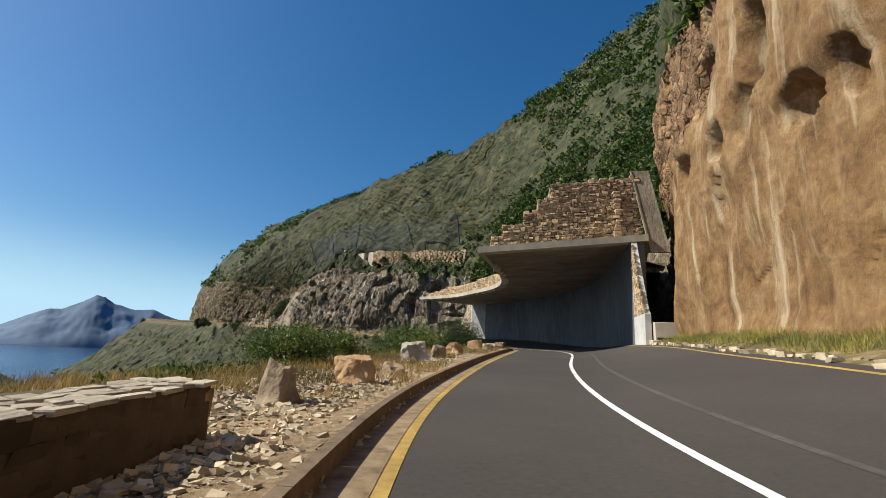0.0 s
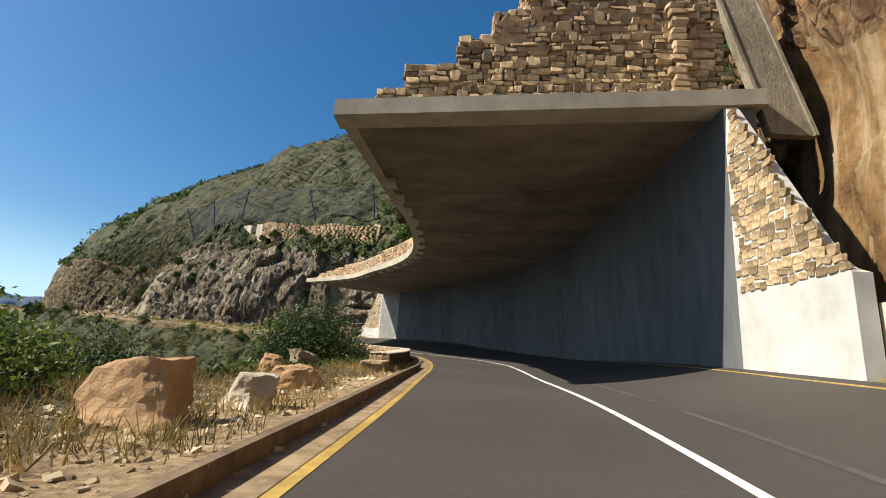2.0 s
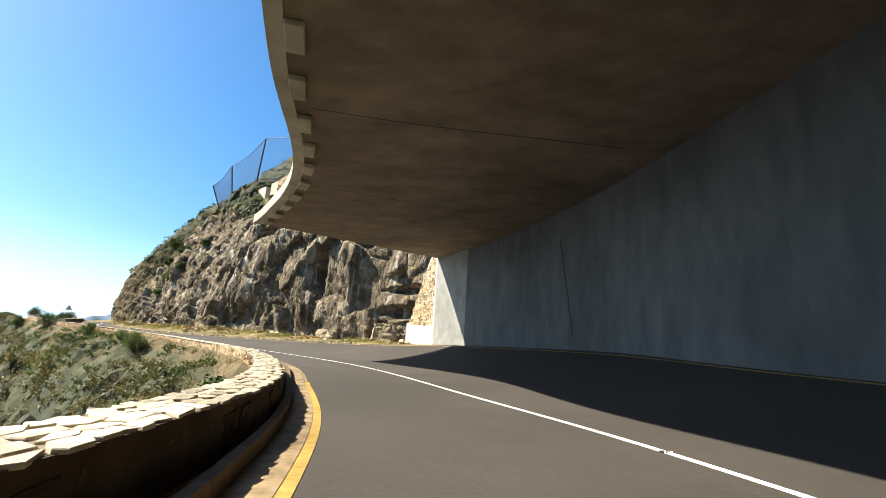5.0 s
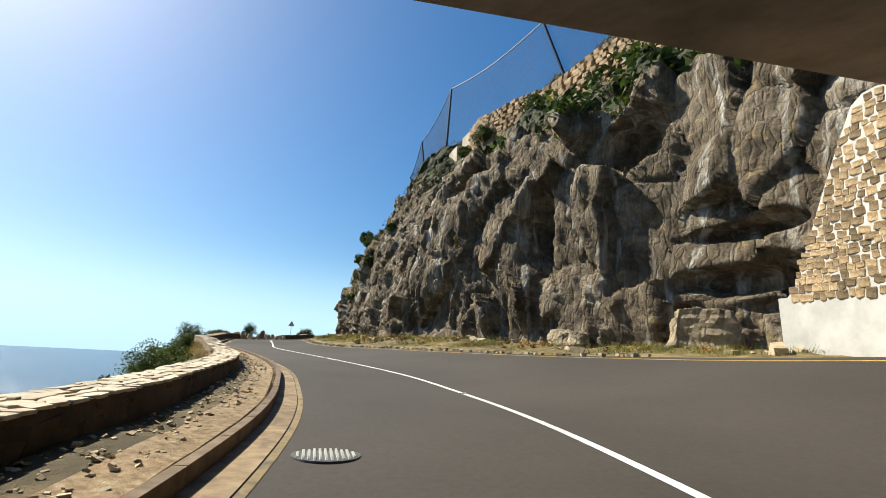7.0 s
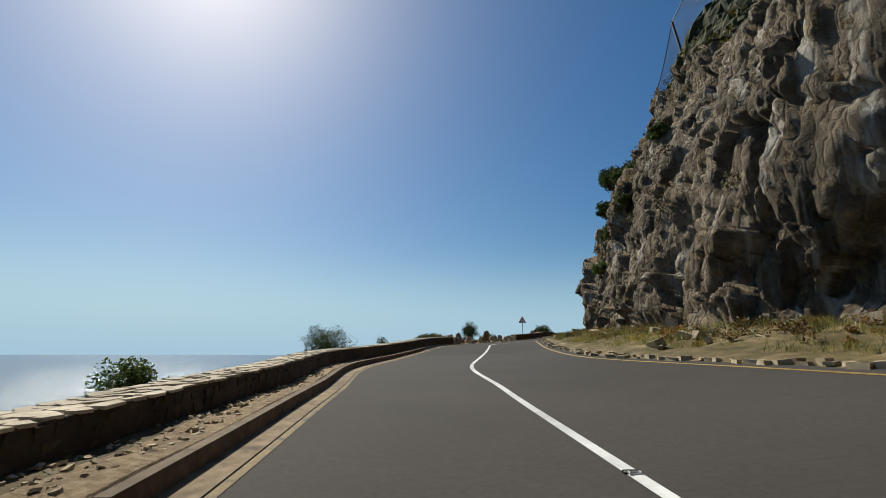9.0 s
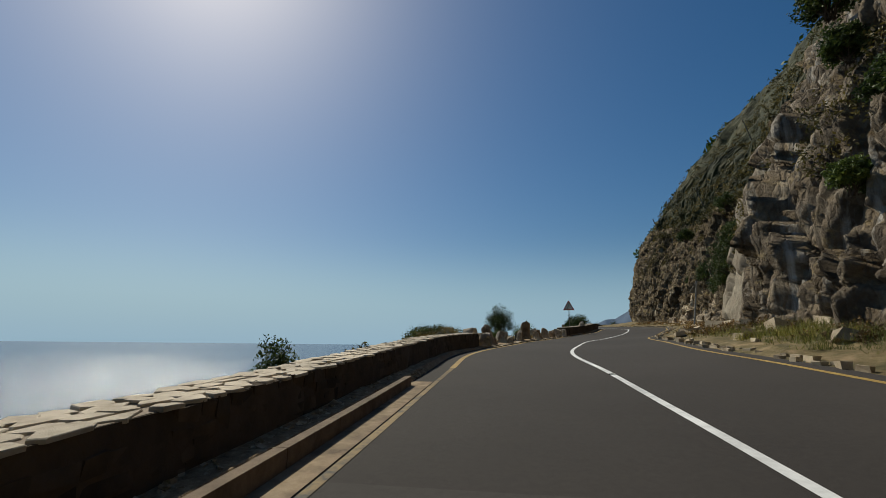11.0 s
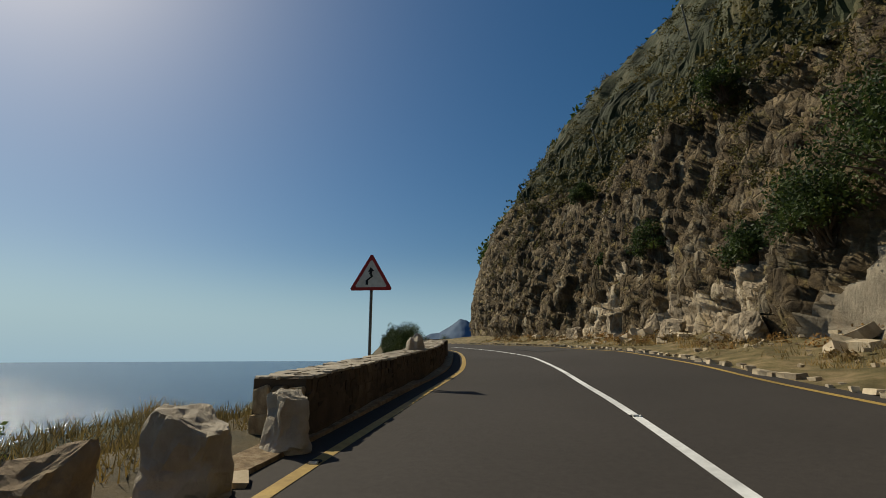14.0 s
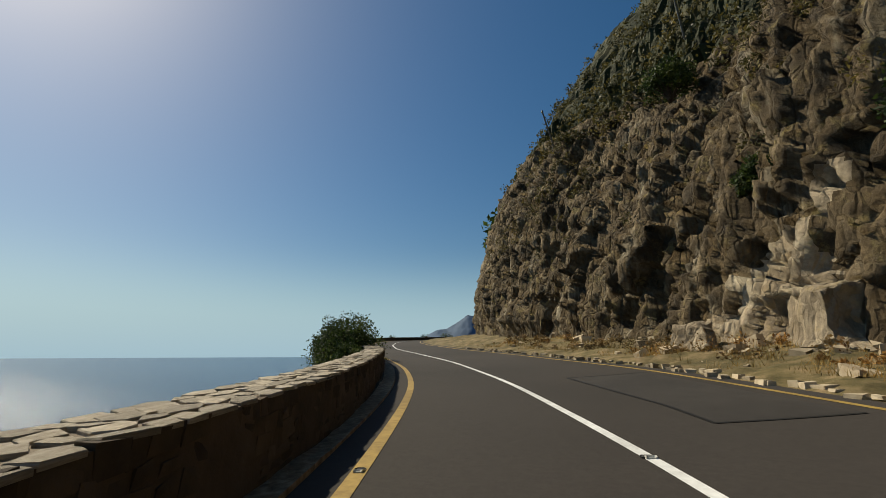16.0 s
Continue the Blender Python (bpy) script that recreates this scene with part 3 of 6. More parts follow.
HOLLOWS = [(25.4, 14.8, 1.6, 2.0, 1.6), (19.6, 13.4, 1.2, 2.0, 2.0), (20.9, 10.8, 0.8, 1.4, 1.3), (16.6, 9.2, 1.3, 0.9, 1.5), (23.2, 10.4, 1.0, 1.0, 1.2), (13.8, 9.0, 0.5, 0.9, 1.0), (28.3, 10.8, 1.1, 0.9, 1.0),
           (106.4, 12.8, 1.7, 1.7, 2.6), (110.9, 8.6, 1.0, 2.8, 2.6), (102.6, 6.6, 1.7, 0.5, 1.5), (102.9, 4.4, 1.7, 0.7, 1.6), (101.6, 3.4, 1.0, 0.5, 1.2), (118.0, 13.6, 3.2, 0.8, 1.2), (136.0, 2.4, 1.2, 2.2, 1.8),
           (189.9, 8.8, 0.5, 1.6, 1.2), (184.8, 5.4, 0.6, 1.2, 0.9), (190.2, 2.2, 0.5, 0.8, 0.6)]


def cliffs():
    d, h = profile_rows(CLIFF_S, CLIFF_U)
    ss = np.repeat(CLIFF_S[:, None], len(CLIFF_U), 1)
    p = at_hill(ss, d, h)
    outward = at(ss, d - 1.0, h + 0.6) - at(ss, d, h)
    fade = np.clip(CLIFF_U * 3.0, 0.15, 1)[None, :] * np.ones_like(ss)
    hill = np.clip((CLIFF_U - 3.2) / 1.5, 0, 1)[None, :]
    ragged = fbm(p, 0.16, 4, 77)
    shot = (ss > 155 + 2 * ragged) & (ss < 181 - 0.95 * h + 2.5 * ragged) & (h < 11.5 + 2 * ragged)
    bare = np.clip((np.interp(ss, [0, 12, 18, 26, 34, 44], [30, 27, 21, 16.5, 13, 10]) + 3.5 * ragged - h) / 1.5, 0, 1) * (ss < 44)
    rocky = fade * (1 - 0.9 * hill)
    foot = np.clip((5.5 + 2 * ragged - h) / 3, 0, 1)
    massive = rocky * np.interp(ss, [0, 40, 46, 120, 150, 184, 196, 210], [0.12, 0.12, 0.9, 0.9, 0.6, 0.55, 0.45, 0.2])
    columns = rocky * np.where(ss < 44, 0.85 - 0.78 * bare, np.interp(ss, [44, 104, 112, 150, 170], [0.12, 0.12, 0.25, 0.8, 1.0]) + 0.5 * foot * (ss > 106) * (ss < 150)) * np.where(shot, 0.04, 1.0)
    small = rocky * np.where(ss < 44, 0.75 - 0.62 * bare, np.interp(ss, [44, 104, 114, 150, 170], [0.5, 0.5, 0.7, 0.9, 1.05])) * np.where(shot, 0.15, 1.0)
    p = rough_ground(p, outward, fade * (1 + 0.8 * hill), massive, columns, small, 3)
    p = p + outward * (1, 1, 0) * (shot * 0.3 * fbm(p * (1, 1, 0.16), 0.5, 4, 99))[..., None]
    pale = (ss > 181 + 2 * ragged) & (ss < 199 + 3 * ragged) & (h < 3.4 + 4.5 * ragged - 0.12 * (ss - 182))
    rough = 1 + 0.4 * fbm(p, 0.6, 3, 88)
    for s0, h0, ws, wh, deep in HOLLOWS:
        k = np.exp(-(((ss - s0) / ws) ** 2 + ((h - h0) / wh) ** 2) * rough.clip(0.5, 1.6))
        p = p - outward * (1, 1, 0) * (deep * np.clip(k * 2.2 - 0.6, 0, 1))[..., None]
    for name, lo, hi, material, label in (("cliff_ochre", -22, 44, M_CLIFF_A, "tall ochre rock cliff with pale water streaks beside the road"),
                                          ("cliff_grey", 44, 158, M_CLIFF_B, "dark grey broken rock cliff with white streaks above the verge"),
                                          ("cliff_lichen", 158, 391, M_CLIFF_D, "brown blocky rock cliff with lichen and ledges")):
        i0, i1 = np.searchsorted(CLIFF_S, lo), min(int(np.searchsorted(CLIFF_S, hi)) + 1, len(CLIFF_S))
        q = p[i0:i1, :CUT]
        ob = tagged(mesh_ob(name, q.reshape(-1, 3), np.array(grid_faces(*q.shape[:2])), material), label, "cliff", kind="structure")
        kinds = {"cliff_lichen": ((M_SHOT, shot), (M_PALE, pale & ~shot)), "cliff_ochre": ((M_CLIFF_T, bare < 0.5),)}.get(name, ())
        index = np.zeros((i1 - 1 - i0, CUT - 1), np.int32)
        for k, (second, where) in enumerate(kinds):
            ob.data.materials.append(second)
            index[where[i0:i1 - 1, :CUT - 1]] = k + 1
        ob.data.polygons.foreach_set("material_index", index.ravel())
    q = p[:, CUT - 1:]
    tagged(mesh_ob("hillside", q.reshape(-1, 3), grid_faces(*q.shape[:2]), M_HILL), "steep scrub-covered mountainside rising above the cliff", "hillside", kind="structure")
    return p


CLIFF = cliffs()

# ---- ground on the sea side, verge and road ----
SEA_SIDE = [
    (-22, (-0.6, 0.17), (-6, 0.14), (-11, -0.4), (-18, -4), (-30, -12), (-45, -24), (-70, -50)),
    (30, (-0.6, 0.15), (-5, 0.06), (-9, -0.5), (-16, -5), (-24, -12), (-33, -22), (-40, -50)),
    (45, (-0.6, 0.15), (-2.6, 0.1), (-4.5, -0.8), (-10, -5), (-18, -12), (-26, -20), (-33, -50)),
    (50, (-0.6, 0.03), (-2.2, 0.0), (-3.8, -1.2), (-9, -5.6), (-17, -12.6), (-24, -20), (-31, -50)),
    (74, (-0.6, 0.03), (-2.0, 0.0), (-3.5, -1.5), (-8, -6), (-15, -13), (-22, -20), (-30, -50)),
    (82, (-0.6, 0.15), (-2.0, 0.15), (-3.4, -1.2), (-7, -5), (-12, -11), (-18, -18), (-26, -50)),
    (95, (-0.6, 0.15), (-2.4, 0.16), (-3.6, -0.9), (-7, -4.4), (-11, -9.5), (-17, -17), (-26, -50)),
    (110, (-0.6, 0.15), (-2.5, 0.17), (-3.8, -0.6), (-7, -3.8), (-11, -9), (-17, -17), (-28, -50)),
    (125, (-0.6, 0.14), (-1.9, 0.15), (-3.0, -1.0), (-5.5, -4.4), (-9, -10.5), (-15, -20), (-23, -50)),
    (140, (-0.6, 0.12), (-2.0, 0.15), (-3.0, -0.8), (-5, -4), (-8.5, -10), (-14, -20), (-22, -50)),
    (149, (-0.5, 0.05), (-2.2, 0.2), (-3.4, 0), (-5, -1.8), (-8.5, -8), (-14, -18), (-24, -50)),
    (157, (-0.5, 0.05), (-2.2, 0.2), (-4.0, 0.1), (-6.0, -1.4), (-9.5, -6.5), (-15.5, -17), (-25, -50)),
    (170, (-0.4, 0.05), (-1.6, 0.1), (-3.5, -0.3), (-5.8, -2.8), (-9.5, -9), (-16, -20), (-26, -50)),
    (192, (-0.4, 0.05), (-1.6, -0.1), (-3.0, -1.8), (-6, -6.5), (-11, -15), (-18, -26), (-28, -50)),
    (206, (-0.4, 0.05), (-1.5, -0.2), (-3.0, -2.0), (-7, -7), (-16, -16), (-30, -29), (-50, -50)),
    (303, (-0.4, 0.05), (-1.5, -0.2), (-3.2, -1.6), (-8, -6), (-20, -17), (-38, -31), (-60, -50)),
]


def sea_side():
    s = np.arange(-22.0, 303.0, 0.5)
    ps = [r[0] for r in SEA_SIDE]
    pts = np.array([[p for p in r[1:]] for r in SEA_SIDE])
    d = np.stack([table(list(zip(ps, pts[:, k, 0])), 2.0)(s) for k in range(7)], 1) + YEL(s)[:, None]
    h = np.stack([table(list(zip(ps, pts[:, k, 1])), 2.0)(s) for k in range(7)], 1)
    d = np.hstack([(YEL(s) - 0.4)[:, None], d])
    h = np.hstack([np.where(s < 140, -0.08, -0.08)[:, None], h])
    u = np.r_[np.linspace(0, 3, 22), np.linspace(3, 7, 40)[1:]]
    dd, hh = (np.stack([np.interp(u, np.arange(8), row) for row in a]) for a in (d, h))
    p = at(np.repeat(s[:, None], len(u), 1), dd, hh)
    w = np.clip((u - 2.4) / 1.2, 0, 1)[None, :] * np.clip(7 - u, 0, 1)[None, :]
    crag, _ = facets(p, (0.5, 0.5, 0.4), 43, 1.6, 0.5)
    p[..., 2] += w * (fbm(p, 0.12, 5, 40) * 1.2 + 0.9 * crag) + np.clip(u - 0.9, 0, 0.3)[None, :] * fbm(p, 1.1, 4, 41) * 0.16
    q = p[:, 9:]
    ob = tagged(mesh_ob("slope", q.reshape(-1, 3), grid_faces(*q.shape[:2]), M_HILL), "steep scrubby slope falling to the sea", "slope", kind="structure")
    ob.data.materials.append(M_BANK)
    bank = np.repeat((np.arange(q.shape[1] - 1) < 9)[None, :], q.shape[0] - 1, 0)
    ob.data.polygons.foreach_set("material_index", bank.astype(np.int32).ravel())
    q = p[:, :10]
    tagged(mesh_ob("shoulder", q.reshape(-1, 3), grid_faces(*q.shape[:2]), M_DIRT), "dry gravel shoulder beside the road", "ground", kind="structure")
    return p


SHOULDER = sea_side()
ROAD_S = np.arange(-22.0, 300.0, 0.5)


def roadway():
    for q, material, label in ((ROAD_S[ROAD_S <= 133], M_ASPHALT, "grey asphalt mountain road curving along the cliff"),
                               (ROAD_S[ROAD_S >= 133], M_ASPHALT_D, "darker brown-grey asphalt mountain road below the cliff")):
        road = strip("road", q, lambda s: YEL(s) - 0.5, lambda s: RIGHT(s) + 0.35, 0.0, material, cols=18, thick=0.3)
        tagged(road, label, "road", kind="structure")
    s = np.arange(-22.0, 296.0, 0.5)
    for name, f, w, material, label in (("centre_line", WHITE, 0.062, M_WHITE_LINE, "solid white centre line"),
                                        ("far_edge_line", RIGHT, 0.05, M_YELLOW, "worn yellow edge line below the cliff")):
        tagged(strip(name, s, lambda q, f=f, w=w: f(q) - w, lambda q, f=f, w=w: f(q) + w, 0.006, material, cols=3), label, "road marking", kind="structure")
    for lo, hi, w, material, label in ((-22, 79, 0.075, M_YELLOW, "solid yellow edge line on the sea side"), (79, 141, 0.045, M_YELLOW_WORN, "worn, almost vanished yellow edge line"),
                                       (141, 296, 0.07, M_YELLOW, "solid yellow edge line below the stone wall")):
        q = np.arange(lo, hi + 0.1, 0.5)
        tagged(strip("edge_line", q, lambda z, w=w: YEL(z) - w, lambda z, w=w: YEL(z) + w, 0.006, material, cols=3), label, "road marking", kind="structure")
    s = np.arange(-22.0, 296.0, 0.5)
    base = profile_rows(s, np.array([0.12]))
    n = 8
    t = np.linspace(0, 1, n)
    a = RIGHT(s) + 0.3
    d = a[:, None] * (1 - t) + (base[0] + 0.5) * t
    ha = road_h(s, a) - 0.02
    h = ha[:, None] * (1 - t) + base[1] * t
    p = at(np.repeat(s[:, None], n, 1), d, h)
    p[:, 1:, 2] += fbm(p[:, 1:], 0.9, 4, 60) * 0.12
    tagged(mesh_ob("verge", p.reshape(-1, 3), grid_faces(len(s), n), M_VERGE), "dry earth verge at the foot of the cliff", "ground", kind="structure")
    return p


VERGE = roadway()


KERB_H = table([(-20, 0.21), (40, 0.19), (90, 0.165), (106, 0.19), (138, 0.17)])
KERB_D = table([(-20, 0.47), (92, 0.46), (105, 0.38), (138, 0.37)])


def kerb():
    s = np.arange(-22.0, 139.0, 0.5)
    tagged(strip("gutter", s, lambda q: YEL(q) - 0.49, lambda q: YEL(q) - 0.06, 0.012, M_GUTTER, cols=3), "stained concrete gutter strip", "gutter", kind="structure")
    o = tagged(new("kerb"), "weathered stone kerb along the sea side of the road", "kerb", kind="structure")
    for lo, hi, high in ((-22, 46.4, 0), (52.6, 56.2, 0.1), (66.0, 138, 0)):
        e = lo
        while e < hi - 0.1:
            ln = min(1.2, hi - e)
            q = np.linspace(e + 0.006, e + ln - 0.006, 4)
            strip("kerb_stone", q, lambda z: YEL(z) - KERB_D(z) - 0.11, lambda z: YEL(z) - KERB_D(z), high or float(KERB_H(e)), M_KERB, o, 0.45, 3)
            e += ln


kerb()

# ---- the rockfall gallery ----
EDGE = table([(38, -4.5), (45, -3.9), (48, -3.5), (51, -2.9), (55, -2.5), (59, -2.2), (67, -2.6), (76, -3.0), (85, -2.3), (92, -2.1), (97, -1.6)], 1.5)
WALL = table([(34, 7.3), (39.5, 7.5), (60, 9.0), (80, 10.4), (90, 11.7), (96, 13.0), (104, 14.6)], 2.0)
S0, S1 = 38.4, 96.5


def soffit_h(s, d):
    k = np.interp(s, [38, 96], [0.085, 0.04])
    return 7.85 + k * (d + 4.4)


def gallery():
    o = tagged(new("gallery"), "concrete rockfall gallery with cantilevered roof over the road", "gallery", kind="structure")
    s = np.linspace(S0, S1, 100)
    t = np.linspace(0, 1, 14)
    d = EDGE(s)[:, None] * (1 - t) + (WALL(s) + 1.0)[:, None] * t
    ss = np.repeat(s[:, None], 14, 1)
    low = at(ss, d, soffit_h(ss, d))
    n, m = low.shape[:2]
    v = np.vstack([low.reshape(-1, 3), (low + (0, 0, 0.45)).reshape(-1, 3)])
    f = [tuple(reversed(q)) for q in grid_faces(n, m)] + [tuple(n * m + k for k in q) for q in grid_faces(n, m)]
    for i in range(n - 1):
        f += [(i * m, (i + 1) * m, n * m + (i + 1) * m, n * m + i * m), (i * m + m - 1, n * m + i * m + m - 1, n * m + (i + 1) * m + m - 1, (i + 1) * m + m - 1)]
    e = (n - 1) * m
    for j in range(m - 1):
        f += [(j, n * m + j, n * m + j + 1, j + 1), (e + j, e + j + 1, n * m + e + j + 1, n * m + e + j)]
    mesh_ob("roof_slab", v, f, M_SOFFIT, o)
    # the roofed wall stretches use colours with the shade painted in
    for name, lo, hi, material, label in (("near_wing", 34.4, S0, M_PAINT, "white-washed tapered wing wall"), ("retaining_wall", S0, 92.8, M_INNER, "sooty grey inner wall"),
                                          ("end_wall", 92.8, S1, M_PAINT_SHADE, "weathered whitewashed end of the inner wall"),
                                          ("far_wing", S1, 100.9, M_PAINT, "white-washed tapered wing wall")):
        s = np.linspace(lo, hi, max(14, int((hi - lo) * 2)))
        top = np.where(s < S0, np.interp(s, [34.4, 34.9, 38.4], [3.0, 3.2, 9.0]), np.where(s > S1, np.interp(s, [97.4, 100.4], [8.8, 3.3]), soffit_h(s, WALL(s)) + 0.1))
        q = []
        for off in (0.0, 1.0 if S0 <= lo < S1 else 0.4):
            q.append(at(s, WALL(s) + off, -0.6 if not S0 <= lo < S1 else road_h(s, WALL(s)) - 0.6))
            q.append(at(s, WALL(s) + off, top))
        a, b, c, e = q
        v = np.stack([a, b, e, c], 1)
        n = len(s)
        f = [(i * 4 + j, i * 4 + (j + 1) % 4, (i + 1) * 4 + (j + 1) % 4, (i + 1) * 4 + j) for i in range(n - 1) for j in range(4)] + [(3, 2, 1, 0), tuple((n - 1) * 4 + j for j in range(4))]
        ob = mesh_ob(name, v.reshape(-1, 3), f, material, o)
        ob["label"] = label
    return o


GALLERY = gallery()

# ---- low walls on the sea side ----
WALL1 = table([(-22, -2.5), (4.4, -2.32)])
WALL2 = table([(39, -2.46), (42, -2.42), (45, -2.32), (55, -2.15), (62, -1.92), (68, -1.75), (72, -1.56), (75, -1.62), (78, -1.95), (82, -2.4), (86, -2.55), (90, -2.7), (95, -2.78), (100, -2.85), (104, -3.02), (108, -3.15), (112, -3.1), (116, -2.8), (122, -2.3), (130, -2.34), (140, -2.5), (152, -2.7)], 2.0)
WALL3 = table([(165, -2.3), (170, -2.12), (175, -1.92), (182, -1.66), (190, -1.7), (200, -2.95), (208, -5.1), (218, -8.1), (228, -10.6), (245, -13.2), (260, -14.7), (272, -15.5), (282, -14.7), (290, -10.7), (297, -3.7), (303, 5.3)], 2.0)
TOP1 = table([(-22, 0.66), (5, 0.66)])
TOP2 = table([(39, 0.67), (62, 0.63), (72, 0.53), (90, 0.53), (97, 0.52), (104, 0.475), (110, 0.455), (116, 0.52), (122, 0.57), (150, 0.65)])
TOP3 = table([(168, 0.7), (176, 0.68), (235, 0.68)])


def low_wall(name, s0, s1, face, top, label, thick=0.62):
    s = np.arange(s0, s1 + 0.2, 0.4)
    cross = [(0.02, -0.5), (0.02, 0.3), (0.0, None), (-thick, None), (-thick, 0.3), (-thick - 0.02, -0.9)]
    p = np.stack([at(s, face(s) + x, top(s) - 0.02 if z is None else z) for x, z in cross], 1)
    p[:, 1:5, :2] += 0.025 * np.stack([fbm(p[:, 1:5], 1.7, 3, 70 + k) for k in range(2)], -1)
    n, m = p.shape[:2]
    f = [(i * m + j, i * m + (j + 1) % m, (i + 1) * m + (j + 1) % m, (i + 1) * m + j) for i in range(n - 1) for j in range(m)]
    f += [tuple(reversed(range(m))), tuple((n - 1) * m + j for j in range(m))]
    o = tagged(new(name), label, "wall", kind="structure")
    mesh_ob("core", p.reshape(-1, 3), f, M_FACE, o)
    strip("cap_bed", s, lambda q: face(q) - thick + 0.02, lambda q: face(q) - 0.02, (top(s) - 0.016)[:, None], M_MORTAR, o, 0.0, 2)
    return o


LOW_WALLS = [(low_wall(name, a, b, face, top, label), a, b, face, top) for name, a, b, face, top, label in (
    ("low_wall_1", -22, 4.4, WALL1, TOP1, "low rubble-stone wall with flat capping beside the gravel"),
    ("low_wall_2", 40.3, 150.5, WALL2, TOP2, "long curved mortared rubble parapet wall with flat cap stones"),
    ("low_wall_3", 169.4, 301.0, WALL3, TOP3, "stone parapet wall with flat cap stones at the road edge"))]

# ---- ground lookups ----
SH_XYZ = SHOULDER.reshape(-1, 3)
CL_XYZ = CLIFF.reshape(-1, 3)
VG_XYZ = VERGE.reshape(-1, 3)


def ground(p, cloud):
    """The height of the ground sheet under a place."""
    d = (cloud[:, 0] - p[0]) ** 2 + (cloud[:, 1] - p[1]) ** 2
    k = np.argpartition(d, 4)[:4]
    w = 1 / (d[k] + 0.01)
    return float((cloud[k, 2] * w).sum() / w.sum())


def on_ground(s, d, cloud, sink=0.0):
    p = at(s, d)
    return np.array([p[0], p[1], ground(p, cloud) - sink])


def heading(s):
    """Degrees to the left of +y in which the road runs at s."""
    return math.degrees(math.atan2(-np.interp(s, ARC, TAN[:, 0]), np.interp(s, ARC, TAN[:, 1])))


# ---- stone pieces ----
def block_mesh(name, seed, jitter=0.12, bevel=0.1, material=None):
    """A rough stone of unit size with chipped edges."""
    rnd = random.Random(seed)
    bm = bmesh.new()
    bmesh.ops.create_cube(bm, size=1.0)
    for v in bm.verts:
        v.co += Vector([rnd.uniform(-jitter, jitter) for _ in range(3)])
    if bevel:
        bmesh.ops.bevel(bm, geom=bm.edges[:], offset=bevel, segments=1, affect="EDGES")
    for v in bm.verts:
        v.co += Vector([rnd.uniform(-0.03, 0.03) for _ in range(3)])
    me = bpy.data.meshes.new(name)
    bm.to_mesh(me)
    bm.free()
    me.materials.append(material)
    return me


STONES = [block_mesh("stone", 10 + k, material=M_STONE) for k in range(9)]


def flag_mesh(name, seed, material):
    """A flat paving stone of unit size with an uneven outline of five to seven sides."""
    rnd = random.Random(seed)
    n = rnd.choice((4, 5, 5, 6))
    ang = [2 * math.pi * (k + rnd.uniform(-0.3, 0.3)) / n + 0.4 + rnd.uniform(-0.4, 0.4) for k in range(n)]
    ring = []
    for a in sorted(ang):
        c, s = math.cos(a), math.sin(a)
        r = 0.52 / max(abs(c), abs(s)) * rnd.uniform(0.8, 1.04)
        ring.append((c * r, s * r))
    bm = bmesh.new()
    tilt = rnd.uniform(-0.3, 0.3), rnd.uniform(-0.3, 0.3)
    low = [bm.verts.new((x, y, -0.5)) for x, y in ring]
    mid = [bm.verts.new((x * 1.0, y * 1.0, 0.3 + tilt[0] * x)) for x, y in ring]
    top = [bm.verts.new((x * 0.95, y * 0.95, 0.5 + tilt[0] * x + tilt[1] * y)) for x, y in ring]
    bm.faces.new(top)
    for k in range(n):
        j = (k + 1) % n
        bm.faces.new((low[k], low[j], mid[j], mid[k]))
        bm.faces.new((mid[k], mid[j], top[j], top[k]))
    me = bpy.data.meshes.new(name)
    bm.to_mesh(me)
    bm.free()
    me.materials.append(material)
    return me


PEBBLES = [block_mesh("pebble", 70 + k, 0.16, 0.0, M_STONE) for k in range(9)]
CAPS = [flag_mesh("cap_stone", 40 + k, M_CAP) for k in range(14)]


def piece(name, me, m, parent):
    ob = new(name, me)
    ob.parent = parent
    ob.matrix_world = m
    return ob


def frame_at(s, d, h, turn=0.0, tilt=0.0):
    p = at(s, d, h)
    grade = math.atan2(float(at(s + 0.5, d)[2] - at(s - 0.5, d)[2]), 1.0)
    return Matrix.Translation(p) @ Matrix.Rotation(radians(heading(s)), 4, "Z") @ Matrix.Rotation(grade, 4, "X") @ Matrix.Rotation(radians(turn), 4, "Z") @ Matrix.Rotation(radians(tilt), 4, "X")


def joined(name, meshes_m, material, parent, kind="stuff"):
    """Many small stones in one mesh."""
    vs, fs, n = [], [], 0
    cache = {}
    for me, m in meshes_m:
        if me.name not in cache:
            a = np.empty(len(me.vertices) * 3)
            me.vertices.foreach_get("co", a)
            cache[me.name] = (a.reshape(-1, 3), [tuple(p.vertices) for p in me.polygons])
        a, f = cache[me.name]
        mm = np.array(m)
        vs.append(a @ mm[:3, :3].T + mm[:3, 3])
        fs += [tuple(n + k for k in q) for q in f]
        n += len(a)
    ob = mesh_ob(name, np.vstack(vs), fs, material, parent)
    return tagged(ob, kind=kind)


